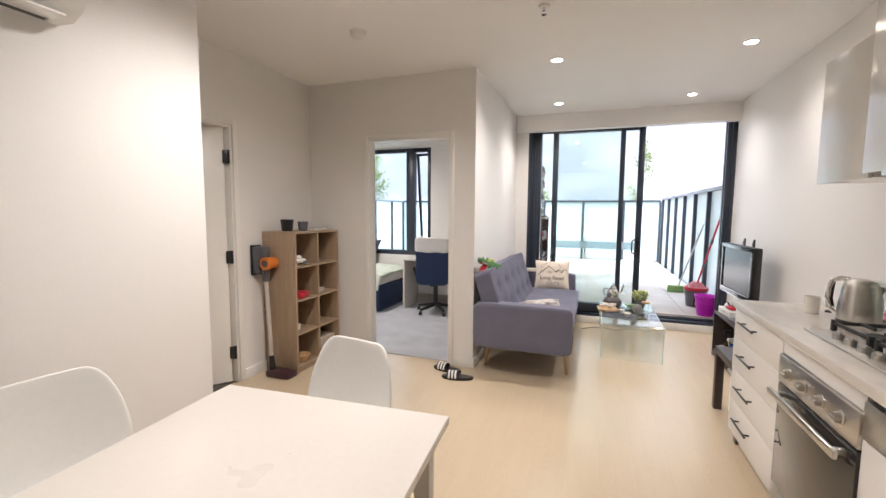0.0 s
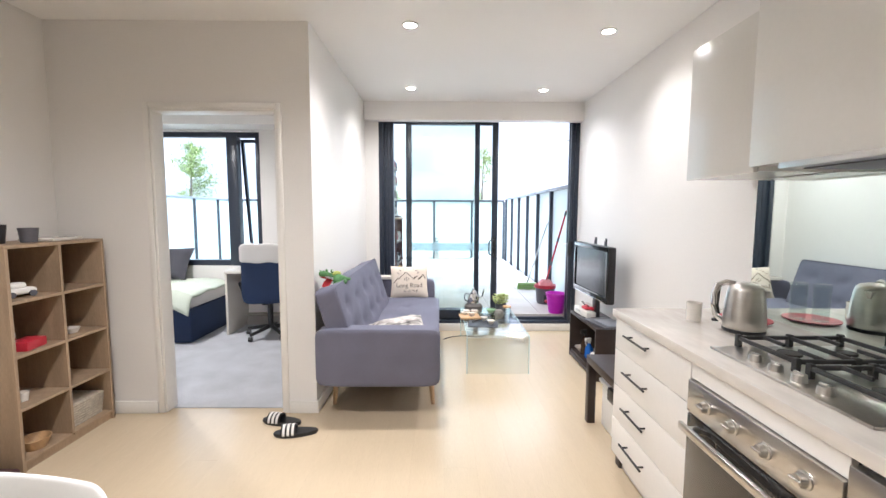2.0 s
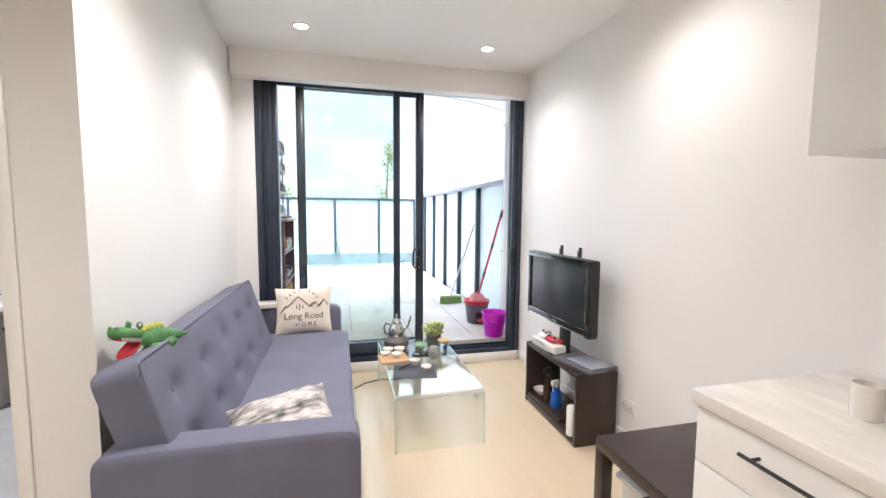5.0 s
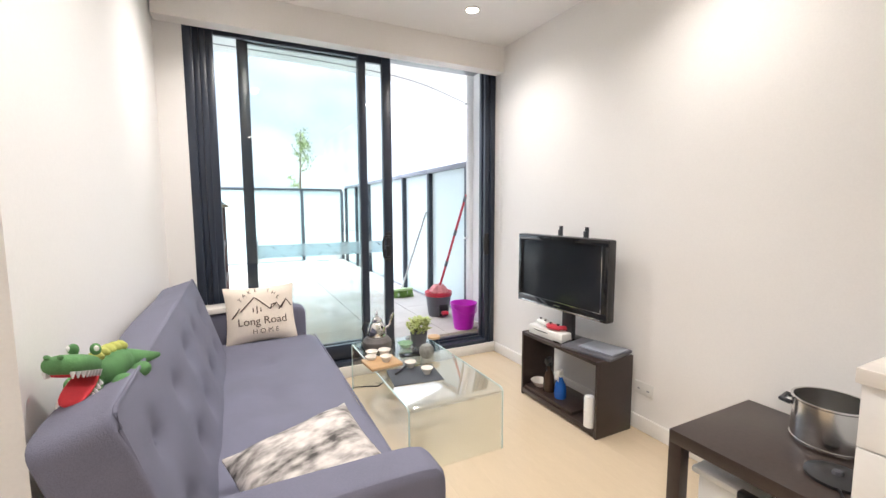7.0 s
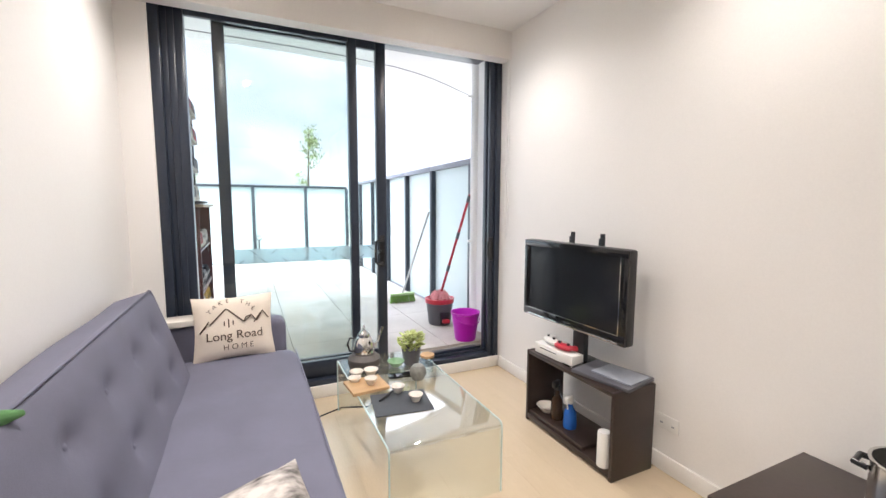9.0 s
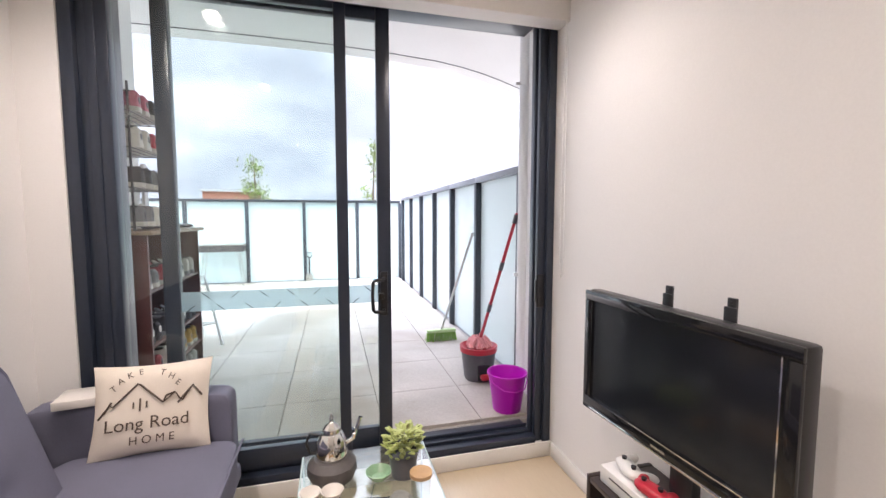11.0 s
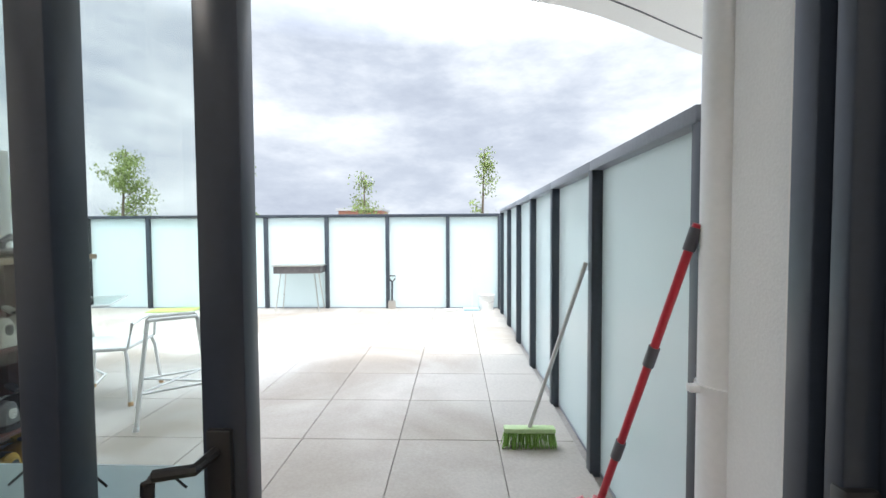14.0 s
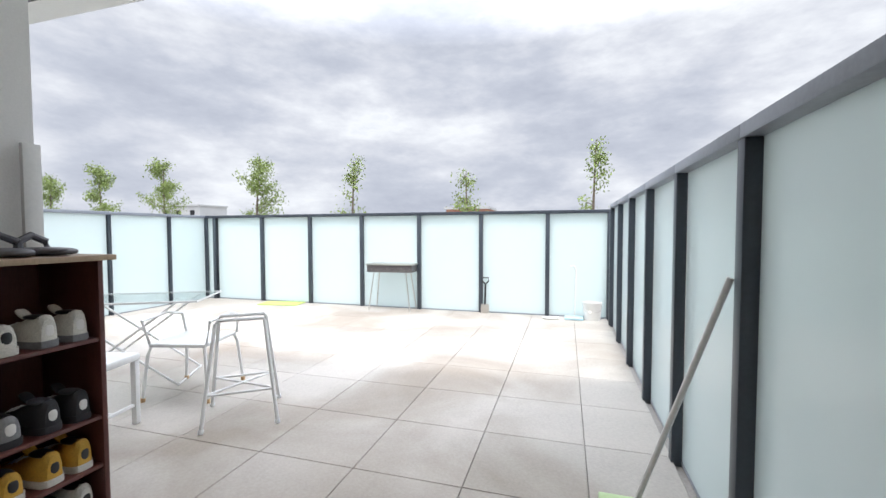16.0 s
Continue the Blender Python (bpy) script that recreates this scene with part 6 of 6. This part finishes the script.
def far_block(x, y, w, d, h, m, label):
    h_ob = thing("apartment_building", label, "building", (x, y, G))
    part("wall", bx(-w / 2, w / 2, -d / 2, d / 2, 0, h), m, h_ob, smooth=False); part("roof", bx(-w / 2 - .3, w / 2 + .3, -d / 2 - .3, d / 2 + .3, h, h + 0.4), GREY_FAR, h_ob, smooth=False)
    n = max(3, int(w / 4))
    for fl in range(int(h // 3)):
        for k in range(n):
            cx_ = -w / 2 + (k + 0.5) * w / n
            part("window", bx(cx_ - 0.8, cx_ + 0.8, -d / 2 - 0.06, -d / 2 + 0.1, fl * 3 + 0.9, fl * 3 + 2.3), BLACK_GLOSS, h_ob, smooth=False)
far_block(-106, 105, 15, 10, 9.5, GREY_FAR, "far grey apartment block behind the trees")
far_block(-14, 75, 7, 6, 5.6, BRICK_FAR, "far low red brick building")

# ---------------------------------------------------------------- pieces of the floors
def pieces(parent, name, material, x0, x1, y0, y1, w, l, z0, z1, ox, oy, gap, stagger=False):
    made = {}
    i0, i1 = math.floor((x0 - ox) / w), math.ceil((x1 - ox) / w)
    for i in range(i0, i1):
        off = oy + (l * 0.37 * i % l if stagger else 0)
        for j in range(math.floor((y0 - off) / l), math.ceil((y1 - off) / l)):
            a0, a1 = max(x0, ox + i * w), min(x1, ox + (i + 1) * w)
            c0, c1 = max(y0, off + j * l), min(y1, off + (j + 1) * l)
            if a1 - a0 < 0.03 or c1 - c0 < 0.03:
                continue
            key = (round(a1 - a0, 3), round(c1 - c0, 3))
            if key not in made:
                b = bx(-key[0] / 2 + gap, key[0] / 2 - gap, -key[1] / 2 + gap, key[1] / 2 - gap, z0, z1, 0.002 if gap > 0.001 else 0.0003, seg=1)
                ob = part(name, b, material, parent); made[key] = ob.data
            else:
                ob = new(name, made[key]); ob.parent = parent
            ob.location = ((a0 + a1) / 2, (c0 + c1) / 2, 0)
pieces(slabt, "paver", PAVER, -5.2, 2.05, 6.33, 12.52, 0.6, 0.6, TZ0 - 0.03, TZ0, 0.39, 8.66, 0.002)
pieces(slabt, "paver", PAVER, -9, -5.25, 6.62, 12.8, 0.6, 0.6, TZ0 - 0.03, TZ0, 0.39, 8.66, 0.002)
pieces(floor, "board", OAK_FLOOR, -2.2, 1.93, -1.5, 6.066, 0.18, 1.8, -0.011, 0.0, 0.0, 0.3, 0.0, True)
